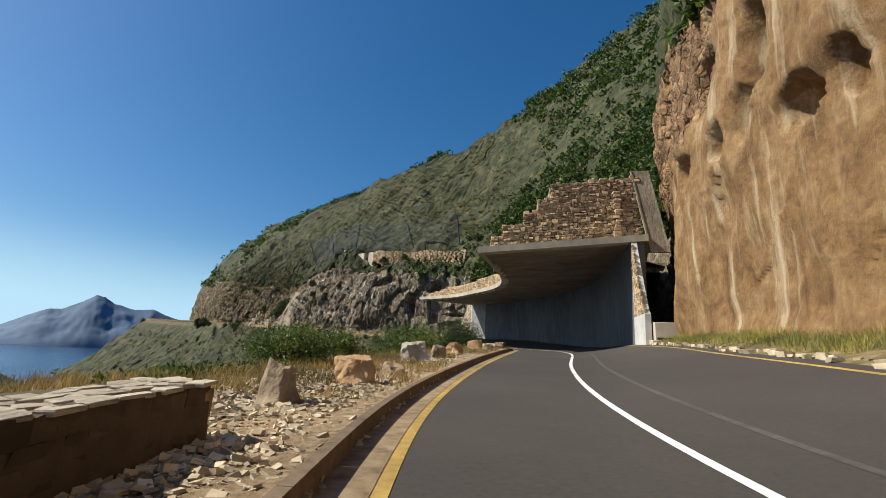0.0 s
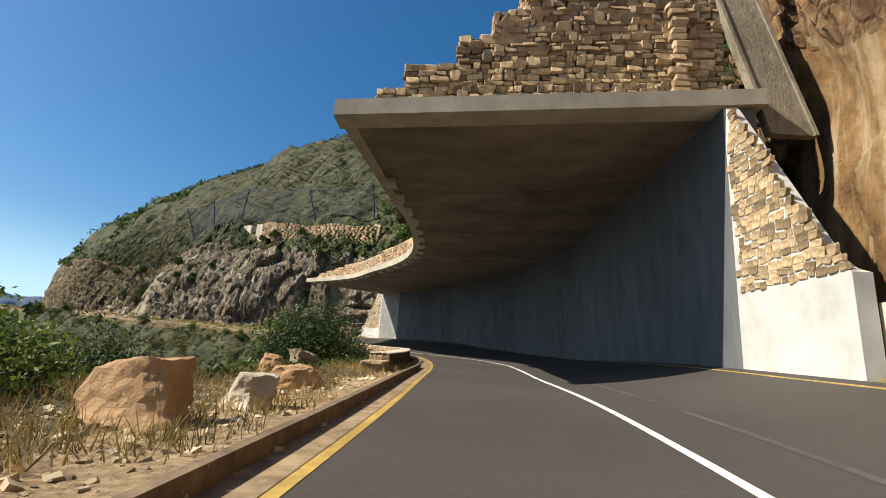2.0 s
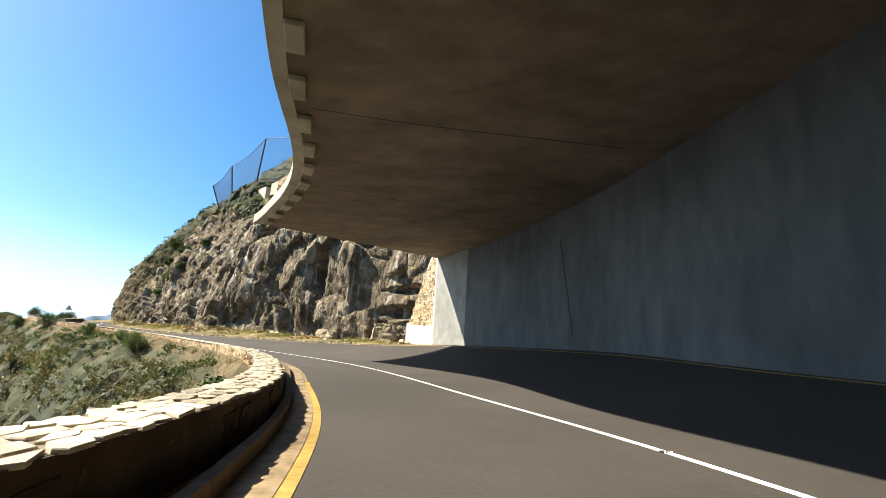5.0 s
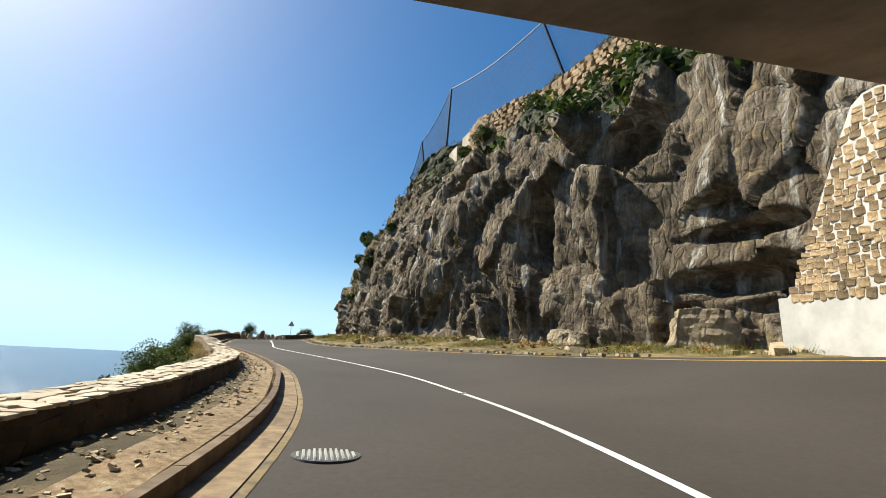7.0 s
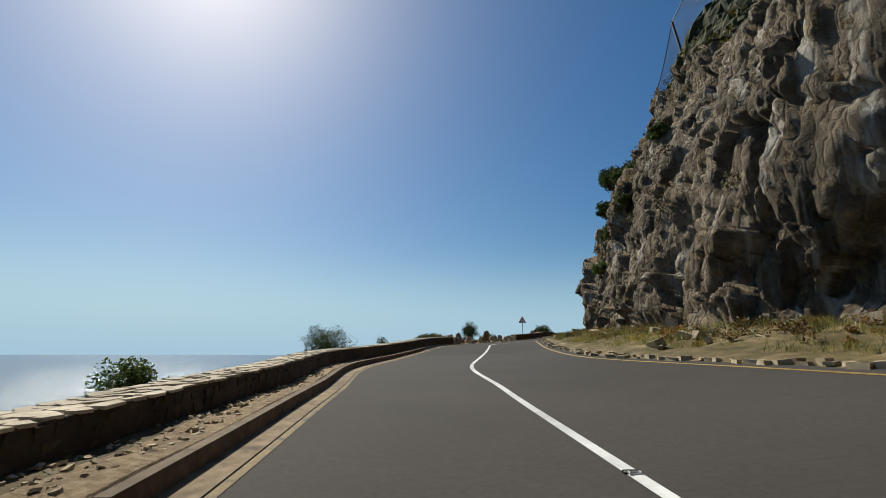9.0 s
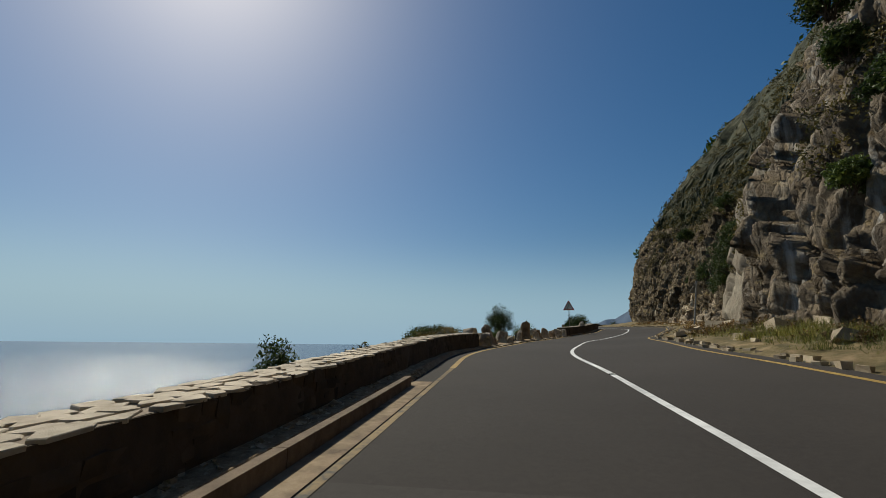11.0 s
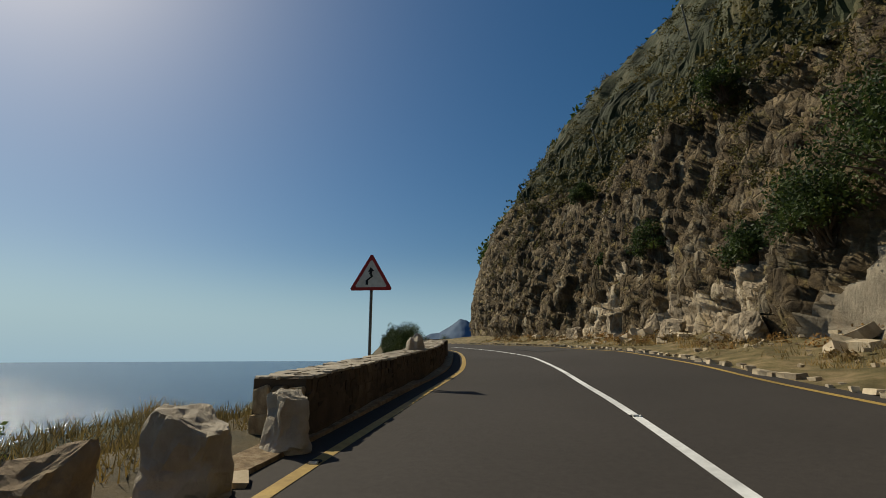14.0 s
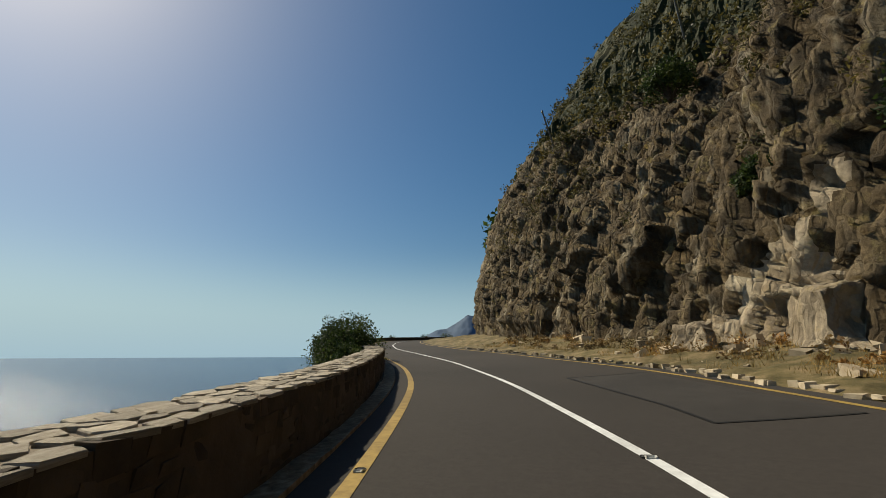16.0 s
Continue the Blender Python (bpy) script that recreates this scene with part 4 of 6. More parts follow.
def cap_wall(o, s0, s1, face, top, near, seed, thick=0.62):
    """Flat cap stones laid like crazy paving along a low wall, and rubble in its two faces; those in the stretch near are single pieces."""
    rnd = random.Random(seed)
    far, count = [], 0
    for row, (lo, hi) in enumerate(((0.0, 0.17), (0.15, 0.33), (0.31, 0.48), (0.46, 0.64))):
        s = s0
        while s < s1 - 0.1:
            ln = rnd.uniform(0.17, 0.46)
            w = hi - lo + rnd.uniform(-0.01, 0.03)
            d = float(face(s + ln / 2)) - lo - w * 0.53 + (rnd.uniform(0.0, 0.05) if row == 0 else 0)
            m = frame_at(s + ln / 2, d, float(top(s)) - 0.012 + rnd.uniform(-0.006, 0.008), rnd.uniform(-7, 7), rnd.uniform(-1.2, 1.2)) @ Matrix.Diagonal((w * 1.1, ln * 1.08, 0.034, 1))
            me = rnd.choice(CAPS)
            if near[0] < s < near[1] and count < 296:
                piece("cap_stone", me, m, o)
                count += 1
            else:
                far.append((me, m))
            s += ln
    if far:
        joined("far_cap_stones", far, M_CAP, o)
    # road face takes the shade-darkened stone colour, sea face the sunlit one
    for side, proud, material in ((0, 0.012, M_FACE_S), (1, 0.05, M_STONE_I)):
        rubble, h = [], -0.2
        while h < 0.66:
            rh = rnd.uniform(0.09, 0.17)
            s = s0 + rnd.uniform(0, 0.2)
            while s < s1 - 0.2:
                ln = rnd.uniform(0.13, 0.36)
                lim = float(top(s)) - 0.05
                if h + rh < lim + 0.04:
                    d = float(face(s + ln / 2)) + (proud - 0.045 if side == 0 else -thick + 0.05 - proud)
                    m = frame_at(s + ln / 2, d, h + rh / 2 + rnd.uniform(-0.02, 0.02), rnd.uniform(-2, 2), rnd.uniform(-6, 6)) @ Matrix.Diagonal((0.1, ln * rnd.uniform(0.86, 0.97), rh * rnd.uniform(0.84, 0.98), 1))
                    rubble.append((PEBBLES[rnd.randrange(9)], m))
                s += ln
            h += rh
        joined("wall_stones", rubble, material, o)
    for e in (s0, s1):
        for k in range(6):
            m = frame_at(e, float(face(e)) - thick * (0.18 + 0.32 * (k % 3)), -0.02 + 0.3 * (k // 3) + 0.16, 0) @ Matrix.Diagonal((thick * 0.32, 0.14, 0.3, 1))
            piece("end_stone", STONES[k], m, o)


for (o_w, a_w, b_w, f_w, t_w), near_w, seed_w in zip(LOW_WALLS, ((-4, 5), (69, 92), (180, 198)), (1, 2, 3)):
    cap_wall(o_w, a_w, b_w, f_w, t_w, near_w, seed_w)


# ---- gallery: masonry, fascia, wings ----
def masonry_front(o):
    """The stepped rubble wall that stands across the near end of the roof."""
    rnd = random.Random(5)
    steps = [(-3.6, 1.1), (-2.7, 2.1), (-0.9, 3.1), (0.3, 4.1), (1.3, 5.2)]
    sm = 39.6
    base = lambda d: float(soffit_h(sm, d)) + 0.45
    backing = bmesh.new()
    for k, (d0, top) in enumerate(steps):
        d1 = steps[k + 1][0] if k + 1 < len(steps) else 8.3
        quad = [at(sm + 0.12, d0 + 0.1, base(d0) - 0.1), at(sm + 0.12, d1 + 0.1, base(d1) - 0.1), at(sm + 0.12, d1 + 0.1, base(d1) + top - 0.12), at(sm + 0.12, d0 + 0.1, base(d0) + top - 0.12)]
        back = [at(sm + 14.0, d0 + 0.1, base(d0) - 0.1), at(sm + 14.0, d1 + 0.1, base(d1) - 0.1), at(sm + 14.0, d1 + 0.1, base(d1) + top - 0.12), at(sm + 14.0, d0 + 0.1, base(d0) + top - 0.12)]
        a = [backing.verts.new(p) for p in quad]
        b = [backing.verts.new(p) for p in back]
        for f in ((a[0], a[1], a[2], a[3]), (b[3], b[2], b[1], b[0]), (a[3], a[2], b[2], b[3]), (a[0], a[3], b[3], b[0]), (a[1], b[1], b[2], a[2])):
            backing.faces.new(f)
    part("backing", backing, M_MORTAR, o)
    count, rest = 0, []
    h = 0.0
    while h < 5.2:
        rh = rnd.uniform(0.14, 0.28)
        d = next((s[0] for s in steps if s[1] > h + rh * 0.6), 1.3) + rnd.uniform(-0.08, 0.08)
        while d < 8.3:
            ln = rnd.uniform(0.2, 0.5) if rnd.random() < 0.8 else rnd.uniform(0.5, 0.8)
            k = 1.0 if rnd.random() < 0.75 else 1.7
            c = d + ln / 2
            m = frame_at(sm, c, base(c) + h + rh * k / 2, rnd.uniform(-4, 4)) @ Matrix.Rotation(radians(rnd.uniform(-4, 4)), 4, "Y") @ Matrix.Diagonal((ln * 0.96, rnd.uniform(0.3, 0.5), rh * k * 0.95, 1))
            me = rnd.choice(STONES)
            if count < 290:
                piece("stone", me, m, o)
                count += 1
            else:
                rest.append((me, m))
            d += ln
        h += rh
    # a paler pier near the inner end, and the return along the roof edge
    for k in range(16):
        m = frame_at(sm - 0.22, 6.7 + rnd.uniform(-0.12, 0.12), base(6.7) + 0.14 + 0.26 * k, 0) @ Matrix.Diagonal((0.55, 0.4, 0.25, 1))
        rest.append((rnd.choice(STONES), m))
    for k, (d0, top) in enumerate(steps):
        for j in range(int(13 / 0.5)):
            hh = (steps[k - 1][1] if k else 0.0)
            while hh < top:
                m = frame_at(sm + 0.4 + j * 0.5, d0 + 0.12, base(d0) + hh + 0.14) @ Matrix.Diagonal((0.3, 0.48, 0.27, 1))
                rest.append((rnd.choice(STONES), m))
                hh += 0.28
    joined("rubble", rest, M_STONE_I, o)


def roof_parapet(o):
    """The low curved stone parapet along the outer edge of the roof, with grass behind it."""
    rnd = random.Random(6)
    rest = []
    h = 0.0
    while h < 1.7:
        rh = rnd.uniform(0.2, 0.3)
        s = 53.0
        while s < S1 - 2.5:
            ln = rnd.uniform(0.3, 0.7)
            lim = np.interp(s, [53, 60, 86, 94], [1.7, 1.6, 1.5, 0.5])
            if h < lim:
                d = float(EDGE(s + ln / 2)) + 0.55 + 0.16 * h
                m = frame_at(s + ln / 2, d, float(soffit_h(s, d)) + 0.45 + h + rh / 2, rnd.uniform(-3, 3)) @ Matrix.Diagonal((0.32, ln * 0.96, rh * 0.95, 1))
                rest.append((rnd.choice(STONES), m))
            s += ln
        h += rh
    joined("parapet_stones", rest, M_STONE_I, o)
    s = np.linspace(52.5, S1 - 1.5, 70)
    n = 8
    t = np.linspace(0, 1, n)
    d = (EDGE(s) + 0.75)[:, None] * (1 - t) + (WALL(s) + 7.5)[:, None] * t
    lim = np.interp(s, [53, 60, 86, 95], [1.6, 1.5, 1.4, 0.3])[:, None]
    ss = np.repeat(s[:, None], n, 1)
    p = at(ss, d, soffit_h(ss, d) + 0.45 + lim * (1 + 1.3 * t))
    p[..., 2] += fbm(p, 0.6, 4, 80) * 0.2
    low = p.copy()
    low[..., 2] -= lim * (1 + 1.3 * t) + 0.1
    v = np.vstack([p.reshape(-1, 3), low.reshape(-1, 3)])
    N = len(s) * n
    f = grid_faces(len(s), n) + [(i * n, N + i * n, N + (i + 1) * n, (i + 1) * n) for i in range(len(s) - 1)]
    f += [(j, j + 1, N + j + 1, N + j) for j in range(n - 1)] + [((len(s) - 1) * n + j, N + (len(s) - 1) * n + j, N + (len(s) - 1) * n + j + 1, (len(s) - 1) * n + j + 1) for j in range(n - 1)]
    mesh_ob("earth_fill", v, f, M_HILL, o)


def box_mesh(name, corners_s, corners_d, corners_h, material, parent, label=""):
    """A block between two values each of s, d and h."""
    bm = bmesh.new()
    v = [bm.verts.new(at(s, d, h)) for s in corners_s for d in corners_d for h in corners_h]
    for f in ((0, 1, 3, 2), (4, 6, 7, 5), (0, 4, 5, 1), (2, 3, 7, 6), (0, 2, 6, 4), (1, 5, 7, 3)):
        bm.faces.new([v[k] for k in f])
    bmesh.ops.recalc_face_normals(bm, faces=bm.faces)
    bmesh.ops.bevel(bm, geom=bm.edges[:], offset=0.025, segments=1, affect="EDGES")
    return part(name, bm, material, parent, label)


def fascia(o):
    """The pale edge beam at the near end and the notched blocks under the outer edge."""
    t = np.linspace(0, 1, 15)
    d = -4.62 + (8.75 + 4.62) * t
    v = []
    for x, zz in ((-0.18, -0.02), (-0.18, 0.52), (0.75, 0.52), (0.75, -0.06)):
        v.append(at(np.full(15, S0 + x), d, soffit_h(S0, d) + zz))
    v = np.stack(v, 1).reshape(-1, 3)
    f = [(i * 4 + j, i * 4 + (j + 1) % 4, (i + 1) * 4 + (j + 1) % 4, (i + 1) * 4 + j) for i in range(14) for j in range(4)] + [(3, 2, 1, 0), (56, 57, 58, 59)]
    mesh_ob("edge_beam", v, f, M_CONCRETE, o)
    s = np.linspace(S0 + 0.7, S1, 90)
    v = []
    for x, zz in ((-0.12, -0.02), (-0.14, 0.5), (0.3, 0.5), (0.3, -0.03)):
        v.append(at(s, EDGE(s) + x, soffit_h(s, EDGE(s)) + zz))
    v = np.stack(v, 1).reshape(-1, 3)
    f = [(i * 4 + j, i * 4 + (j + 1) % 4, (i + 1) * 4 + (j + 1) % 4, (i + 1) * 4 + j) for i in range(89) for j in range(4)] + [(3, 2, 1, 0), (356, 357, 358, 359)]
    mesh_ob("outer_beam", v, f, M_CONCRETE, o)
    e = 44.0
    while e < S1 - 1:
        d0 = float(EDGE(e))
        hh = float(soffit_h(e, d0))
        box_mesh("corbel", (e, e + 1.1), (d0 + 0.3, d0 + 0.75), (hh - 0.16, hh + 0.02), M_CONCRETE, o)
        e += 2.3
    # joints across the soffit
    for e in np.arange(46.0, 96.0, 8.0):
        q = np.linspace(e, e + 0.05, 2)
        dd = np.linspace(0, 1, 10)
        d = float(EDGE(e)) + 0.8 + (float(WALL(e)) - float(EDGE(e)) - 2.5) * dd
        ss = np.repeat(q[:, None], 10, 1) + 0.12 * np.sin(dd * 5)[None, :]
        p = at(ss, np.repeat(d[None, :], 2, 0), soffit_h(ss, np.repeat(d[None, :], 2, 0)) - 0.008)
        mesh_ob("joint", p.reshape(-1, 3), grid_faces(2, 10), M_BLACK, o)
    # the long crack in the wall
    q = np.array([83.7, 83.78])
    hh = np.linspace(2.3, 7.2, 9)
    ss = q[:, None] + 0.17 * (hh - 4.4)[None, :] + 0.02 * np.sin(hh * 4)[None, :]
    p = at(ss, WALL(ss) - 0.008, np.repeat(hh[None, :], 2, 0))
    mesh_ob("crack", p.reshape(-1, 3), grid_faces(2, 9), M_BLACK, o)


def wing_stones(o):
    """Stone facing let into the sunlit wings of the retaining wall."""
    rnd = random.Random(8)
    for lo, hi, h0, top in ((34.5, 38.3, 3.0, lambda s: np.interp(s, [34.5, 38.3], [3.2, 9.0])), (96.7, 100.8, 3.1, lambda s: np.interp(s, [97.2, 100.6], [8.9, 3.3]))):
        h = h0
        while h < 8.8:
            rh = rnd.uniform(0.18, 0.3)
            s = lo + rnd.uniform(-0.15, 0)
            while s < hi:
                ln = rnd.uniform(0.18, 0.42)
                c = s + ln / 2
                if h + rh < float(top(c)) + 0.02 and c < hi - 0.05:
                    m = frame_at(c, float(WALL(c)) + 0.028, h + rh / 2 + rnd.uniform(-0.04, 0.04), rnd.uniform(-3, 3), rnd.uniform(-9, 9)) @ Matrix.Diagonal((0.12, ln * rnd.uniform(0.84, 0.96), rh * rnd.uniform(0.84, 1.1), 1))
                    piece("facing_stone", rnd.choice(STONES), m, o)
                s += ln
            h += rh


masonry_front(GALLERY)
roof_parapet(GALLERY)
fascia(GALLERY)
wing_stones(GALLERY)


def headwall():
    """The drain headwall beside the near wing."""
    o = tagged(new("drain_headwall"), "low stained concrete drain headwall with a rubble-stone pier", "headwall")
    d = float(WALL(34))
    h = float(road_h(33.5, d))
    box_mesh("wall", (33.9, 34.5), (d + 0.5, d + 3.4), (h - 0.3, h + 1.5), M_CONCRETE, o)
    box_mesh("apron", (32.9, 33.9), (d + 0.1, d + 1.4), (h - 0.3, h + 0.3), M_CONCRETE, o, "concrete apron over the drain")
    # no opening here: a black block stands in for the slot's shade
    box_mesh("drain_mouth", (33.85, 33.92), (d + 0.6, d + 1.6), (h + 0.32, h + 0.5), M_BLACK, o, "dark drain slot")
    rnd = random.Random(4)
    for k in range(5):
        for j in range(2):
            piece("stone", rnd.choice(STONES), frame_at(33.85, d + 2.8 + 0.32 * j, h + 0.16 + 0.3 * k) @ Matrix.Diagonal((0.34, 0.5, 0.28, 1)), o)
    c = tagged(new("concrete_chute"), "tall pale concrete chute slabs between masonry and cliff", "chute", kind="structure")
    foot, top = (38.5, 8.95, 10.35, 8.1), (39.55, 7.9, 9.3, 15.3)
    for name, k0, k1, lift, thick in (("slab", 0.0, 1.0, 0.0, 0.3), ("rib", -0.02, 0.06, -0.07, 0.12), ("rib", 0.94, 1.02, -0.07, 0.12)):
        bm = bmesh.new()
        ring = []
        for off in (lift, lift + thick):
            for s0, d0, d1, hh, e in ((*foot, k0), (*foot, k1), (*top, k1), (*top, k0)):
                ring.append(bm.verts.new(at(s0 + off, d0 + (d1 - d0) * e, hh)))
        for f in ((0, 1, 2, 3), (7, 6, 5, 4), (0, 4, 5, 1), (1, 5, 6, 2), (2, 6, 7, 3), (3, 7, 4, 0)):
            bm.faces.new([ring[i] for i in f])
        part(name, bm, M_SHOT, c)


headwall()
stub_w = LOW_WALLS[1][0]
# stub keeps a paler, sunlit tone than the shade-coloured wall faces
box_mesh("stub", (38.95, 40.3), (-3.1, -2.44), (-0.2, 0.4), M_MORTAR, stub_w, "low broken stub of the wall's end")
for k in range(8):
    piece("stub_stone", STONES[k], frame_at(39.02 + 0.42 * (k // 2), -2.6 - 0.34 * (k % 2), 0.4, 17 * k % 23 - 10) @ Matrix.Diagonal((0.34, 0.42, 0.09, 1)), stub_w)


# ---- boulders ----
def boulder(s, d, w, deep, h, seed, label, turn=0.0, material=None, lean=0.0, cloud=None, group="boulders beside the road"):
    rnd = random.Random(seed)
    bm = bmesh.new()
    bmesh.ops.create_icosphere(bm, subdivisions=4, radius=0.5)
    planes = []
    for k in range(11):
        a, z = rnd.uniform(0, 6.283), rnd.uniform(-0.1, 0.45)
        planes.append((Vector((math.cos(a), math.sin(a), z)).normalized(), rnd.uniform(0.26, 0.4)))
    for k in range(3):
        planes.append((Vector((rnd.uniform(-0.35, 0.35), rnd.uniform(-0.35, 0.35), 1)).normalized(), rnd.uniform(0.2, 0.34)))
    for v in bm.verts:
        for n, r in planes:
            e = v.co.dot(n) - r
            if e > 0:
                v.co -= n * e * 0.985
    co = np.array([v.co[:] for v in bm.verts])
    co = co + ((fbm(co + seed, 3.2, 5, seed, 0.6)[:, None]) * 0.065) * co / (np.linalg.norm(co, axis=1, keepdims=True) + 1e-6)
    lo, hi = co.min(0), co.max(0)
    co = (co - (lo + hi) / 2) / (hi - lo)
    wide = 1 / np.maximum(0.55, np.sqrt(1 - (2 * np.minimum(co[:, 2], 0)) ** 2 + 1e-6))
    co[:, :2] *= np.minimum(wide, 1.6)[:, None]
    co[:, 2] = np.maximum(co[:, 2], -0.38)
    lo, hi = co.min(0), co.max(0)
    co = (co - (lo + hi) / 2) / (hi - lo)
    for v, c in zip(bm.verts, co):
        v.co = Vector((c[0] * w, c[1] * deep, (c[2] + 0.5) * h * 1.12))
    me = bpy.data.meshes.new("boulder")
    bm.to_mesh(me)
    bm.free()
    me.materials.append(material or M_BOULDER)
    p = on_ground(s, d, SH_XYZ if cloud is None else cloud, 0.1 * h + 0.22 * w * abs(math.sin(radians(lean))))
    ob = new("boulder", me)
    ob.matrix_world = Matrix.Translation(p) @ Matrix.Rotation(radians(heading(s) + turn), 4, "Z") @ Matrix.Rotation(radians(lean), 4, "Y")
    return tagged(ob, label, "boulder", group)


M_BOULDER_O = speckled([(0.25, (0.3, 0.16, 0.07)), (0.6, (0.5, 0.32, 0.17))], 1.8, 0.5, 14, 0.8, 0.05)("orange_boulder")
M_BOULDER_W = speckled([(0.3, (0.3, 0.24, 0.17)), (0.5, (0.46, 0.39, 0.3)), (0.7, (0.62, 0.55, 0.44))], 1.8, 0.5, 14, 0.8, 0.05)("white_boulder")
for k, (s, d, w, dp, h, mt, lean, lab) in enumerate((
        (6.5, -2.65, 0.66, 0.6, 0.6, None, 0, "weathered grey-brown boulder on the gravel shoulder"),
        (9.3, -2.5, 0.95, 0.8, 0.55, M_BOULDER_O, 0, "flat-topped pale orange sandstone block on the shoulder"),
        (10.9, -2.25, 0.66, 0.6, 0.34, None, 4, "flat-topped low brown boulder in dry grass"),
        (17.7, -3.4, 1.45, 0.9, 0.82, M_BOULDER_W, -14, "big white wedge-shaped boulder leaning in dry grass"),
        (20.0, -3.35, 0.74, 0.7, 0.58, None, 6, "rough grey boulder on the shoulder"),
        (23.9, -3.5, 0.95, 0.8, 0.62, M_BOULDER_O, -6, "split orange-white boulder in dry grass"),
        (29.7, -3.5, 1.05, 0.85, 0.68, M_BOULDER_O, 0, "big block-shaped orange boulder beside dry grass"),
        (31.3, -3.05, 0.8, 0.7, 0.46, M_BOULDER_W, 5, "low pale broken boulder"),
        (33.7, -3.2, 1.0, 0.7, 0.46, M_BOULDER_O, -10, "long wedge-shaped brown boulder near the kerb"),
        (36.0, -4.6, 0.9, 0.7, 0.5, M_BOULDER_O, 0, "low brown boulder in dry grass"),
        (39.2, -4.9, 1.05, 0.9, 0.6, None, -6, "low split boulder before the wall's end"),
        (44.0, -8.5, 1.5, 1.1, 0.9, M_BOULDER_O, 0, "rounded orange boulder among the bushes"),
        (150.9, -2.55, 0.8, 0.62, 0.6, M_BOULDER_W, 0, "squat pale block at the wall's end"),
        (151.5, -3.45, 1.25, 0.8, 0.74, M_BOULDER_W, 3, "broad flat-topped stone behind the wall's end"),
        (152.5, -2.6, 0.6, 0.6, 1.02, None, -12, "tall upright leaning stone at the road edge"),
        (153.3, -2.75, 0.7, 0.6, 0.34, None, 0, "low flat stone at the road edge"),
        (155.8, -2.85, 0.85, 0.7, 0.66, M_BOULDER_W, 10, "pale angular stone at the road edge"),
        (156.2, -2.4, 0.48, 0.42, 0.36, M_BOULDER_W, 0, "small pale chipped stone at the road edge"),
        (156.9, -2.45, 0.42, 0.4, 0.3, None, 0, "small low stone at the road edge"),
        (158.1, -2.3, 0.4, 0.5, 0.72, M_BOULDER_W, 8, "narrow pale upright stone below the small tree"),
        (159.6, -2.7, 0.7, 0.7, 0.5, None, 0, "low dark stone below the small tree"),
        (161.7, -3.05, 0.78, 0.6, 1.22, None, 3, "dark pointed standing stone"),
        (162.4, -2.5, 0.62, 0.55, 0.56, M_BOULDER_W, -8, "white chipped stone at the road edge"),
        (163.9, -2.85, 0.7, 0.7, 0.58, None, 0, "broad dark stone at the road edge"),
        (164.8, -2.6, 0.82, 0.7, 0.72, M_BOULDER_W, 6, "pale wedge-shaped stone at the road edge"),
        (165.3, -3.7, 1.0, 0.8, 0.6, M_BOULDER_W, 0, "broad weathered stone on the dry bank"),
        (166.6, -2.55, 0.62, 0.6, 0.52, None, 0, "rounded stone at the road edge"),
        (167.6, -2.32, 0.7, 0.7, 0.62, M_BOULDER_W, 6, "broad pale stone at the road edge"),
        (169.0, -2.14, 0.6, 0.6, 0.6, M_BOULDER_W, -4, "pale stone against the wall's end"),
        (176.6, -2.22, 0.72, 1.0, 1.06, M_BOULDER_W, 0, "big weathered rock built into the parapet wall"))):
    boulder(s, d, w, dp, h, 100 + k, lab, 0 if s > 170 else (k * 37) % 60 - 30, mt, lean)

for k, (s, d, w, dp, h, lab) in enumerate((
        (194.6, 9.0, 1.9, 3.4, 1.75, "great pale rock block at the foot of the cliff"),
        (197.6, 7.0, 1.2, 1.9, 0.9, "pale broken rock at the foot of the cliff"),
        (186.8, 8.9, 1.2, 2.0, 0.9, "grey-brown rock block at the foot of the cliff"),
        (181.0, 9.0, 1.2, 1.8, 1.0, "pale squat rock below the cliff"),
        (174.6, 9.2, 1.4, 2.4, 1.1, "pale angular rock below the cliff"),
        (103.4, 14.3, 2.0, 3.8, 1.7, "pale angular rock shelf at the foot of the cliff"),
        (108.0, 12.8, 1.2, 2.8, 0.9, "low rock shelf at the foot of the cliff"))):
    boulder(s, d, w, dp, h, 140 + k, lab, (k * 31) % 40 - 20, M_PALE, 0, VG_XYZ, "rocks below the cliff")

# ---- plants ----
def leaf_cloud(centres, sizes, per, leaf, rnd, squash=0.8, hollow=0.55):
    """Many small leaf faces round the given centres."""
    n = len(centres) * per
    c = np.repeat(np.asarray(centres), per, 0)
    r = np.repeat(np.asarray(sizes), per)
    u = rnd.normal(size=(n, 3))
    u /= np.linalg.norm(u, axis=1, keepdims=True)
    rad = (hollow + (1 - hollow) * rnd.random(n)) * (0.75 + 0.35 * rnd.random(n))
    p = c + u * (r * rad)[:, None] * (1, 1, squash)
    a = rnd.normal(size=(n, 3)) + u * 0.6
    a /= np.linalg.norm(a, axis=1, keepdims=True)
    b = np.cross(a, rnd.normal(size=(n, 3)))
    b /= np.linalg.norm(b, axis=1, keepdims=True)
    L = (np.repeat(np.broadcast_to(leaf, len(centres)), per) * (0.6 + 0.8 * rnd.random(n)))[:, None]
    v = np.stack([p - a * L, p + b * L * 0.45, p + a * L, p - b * L * 0.45], 1).reshape(-1, 3)
    return v, np.arange(4 * n).reshape(n, 4)


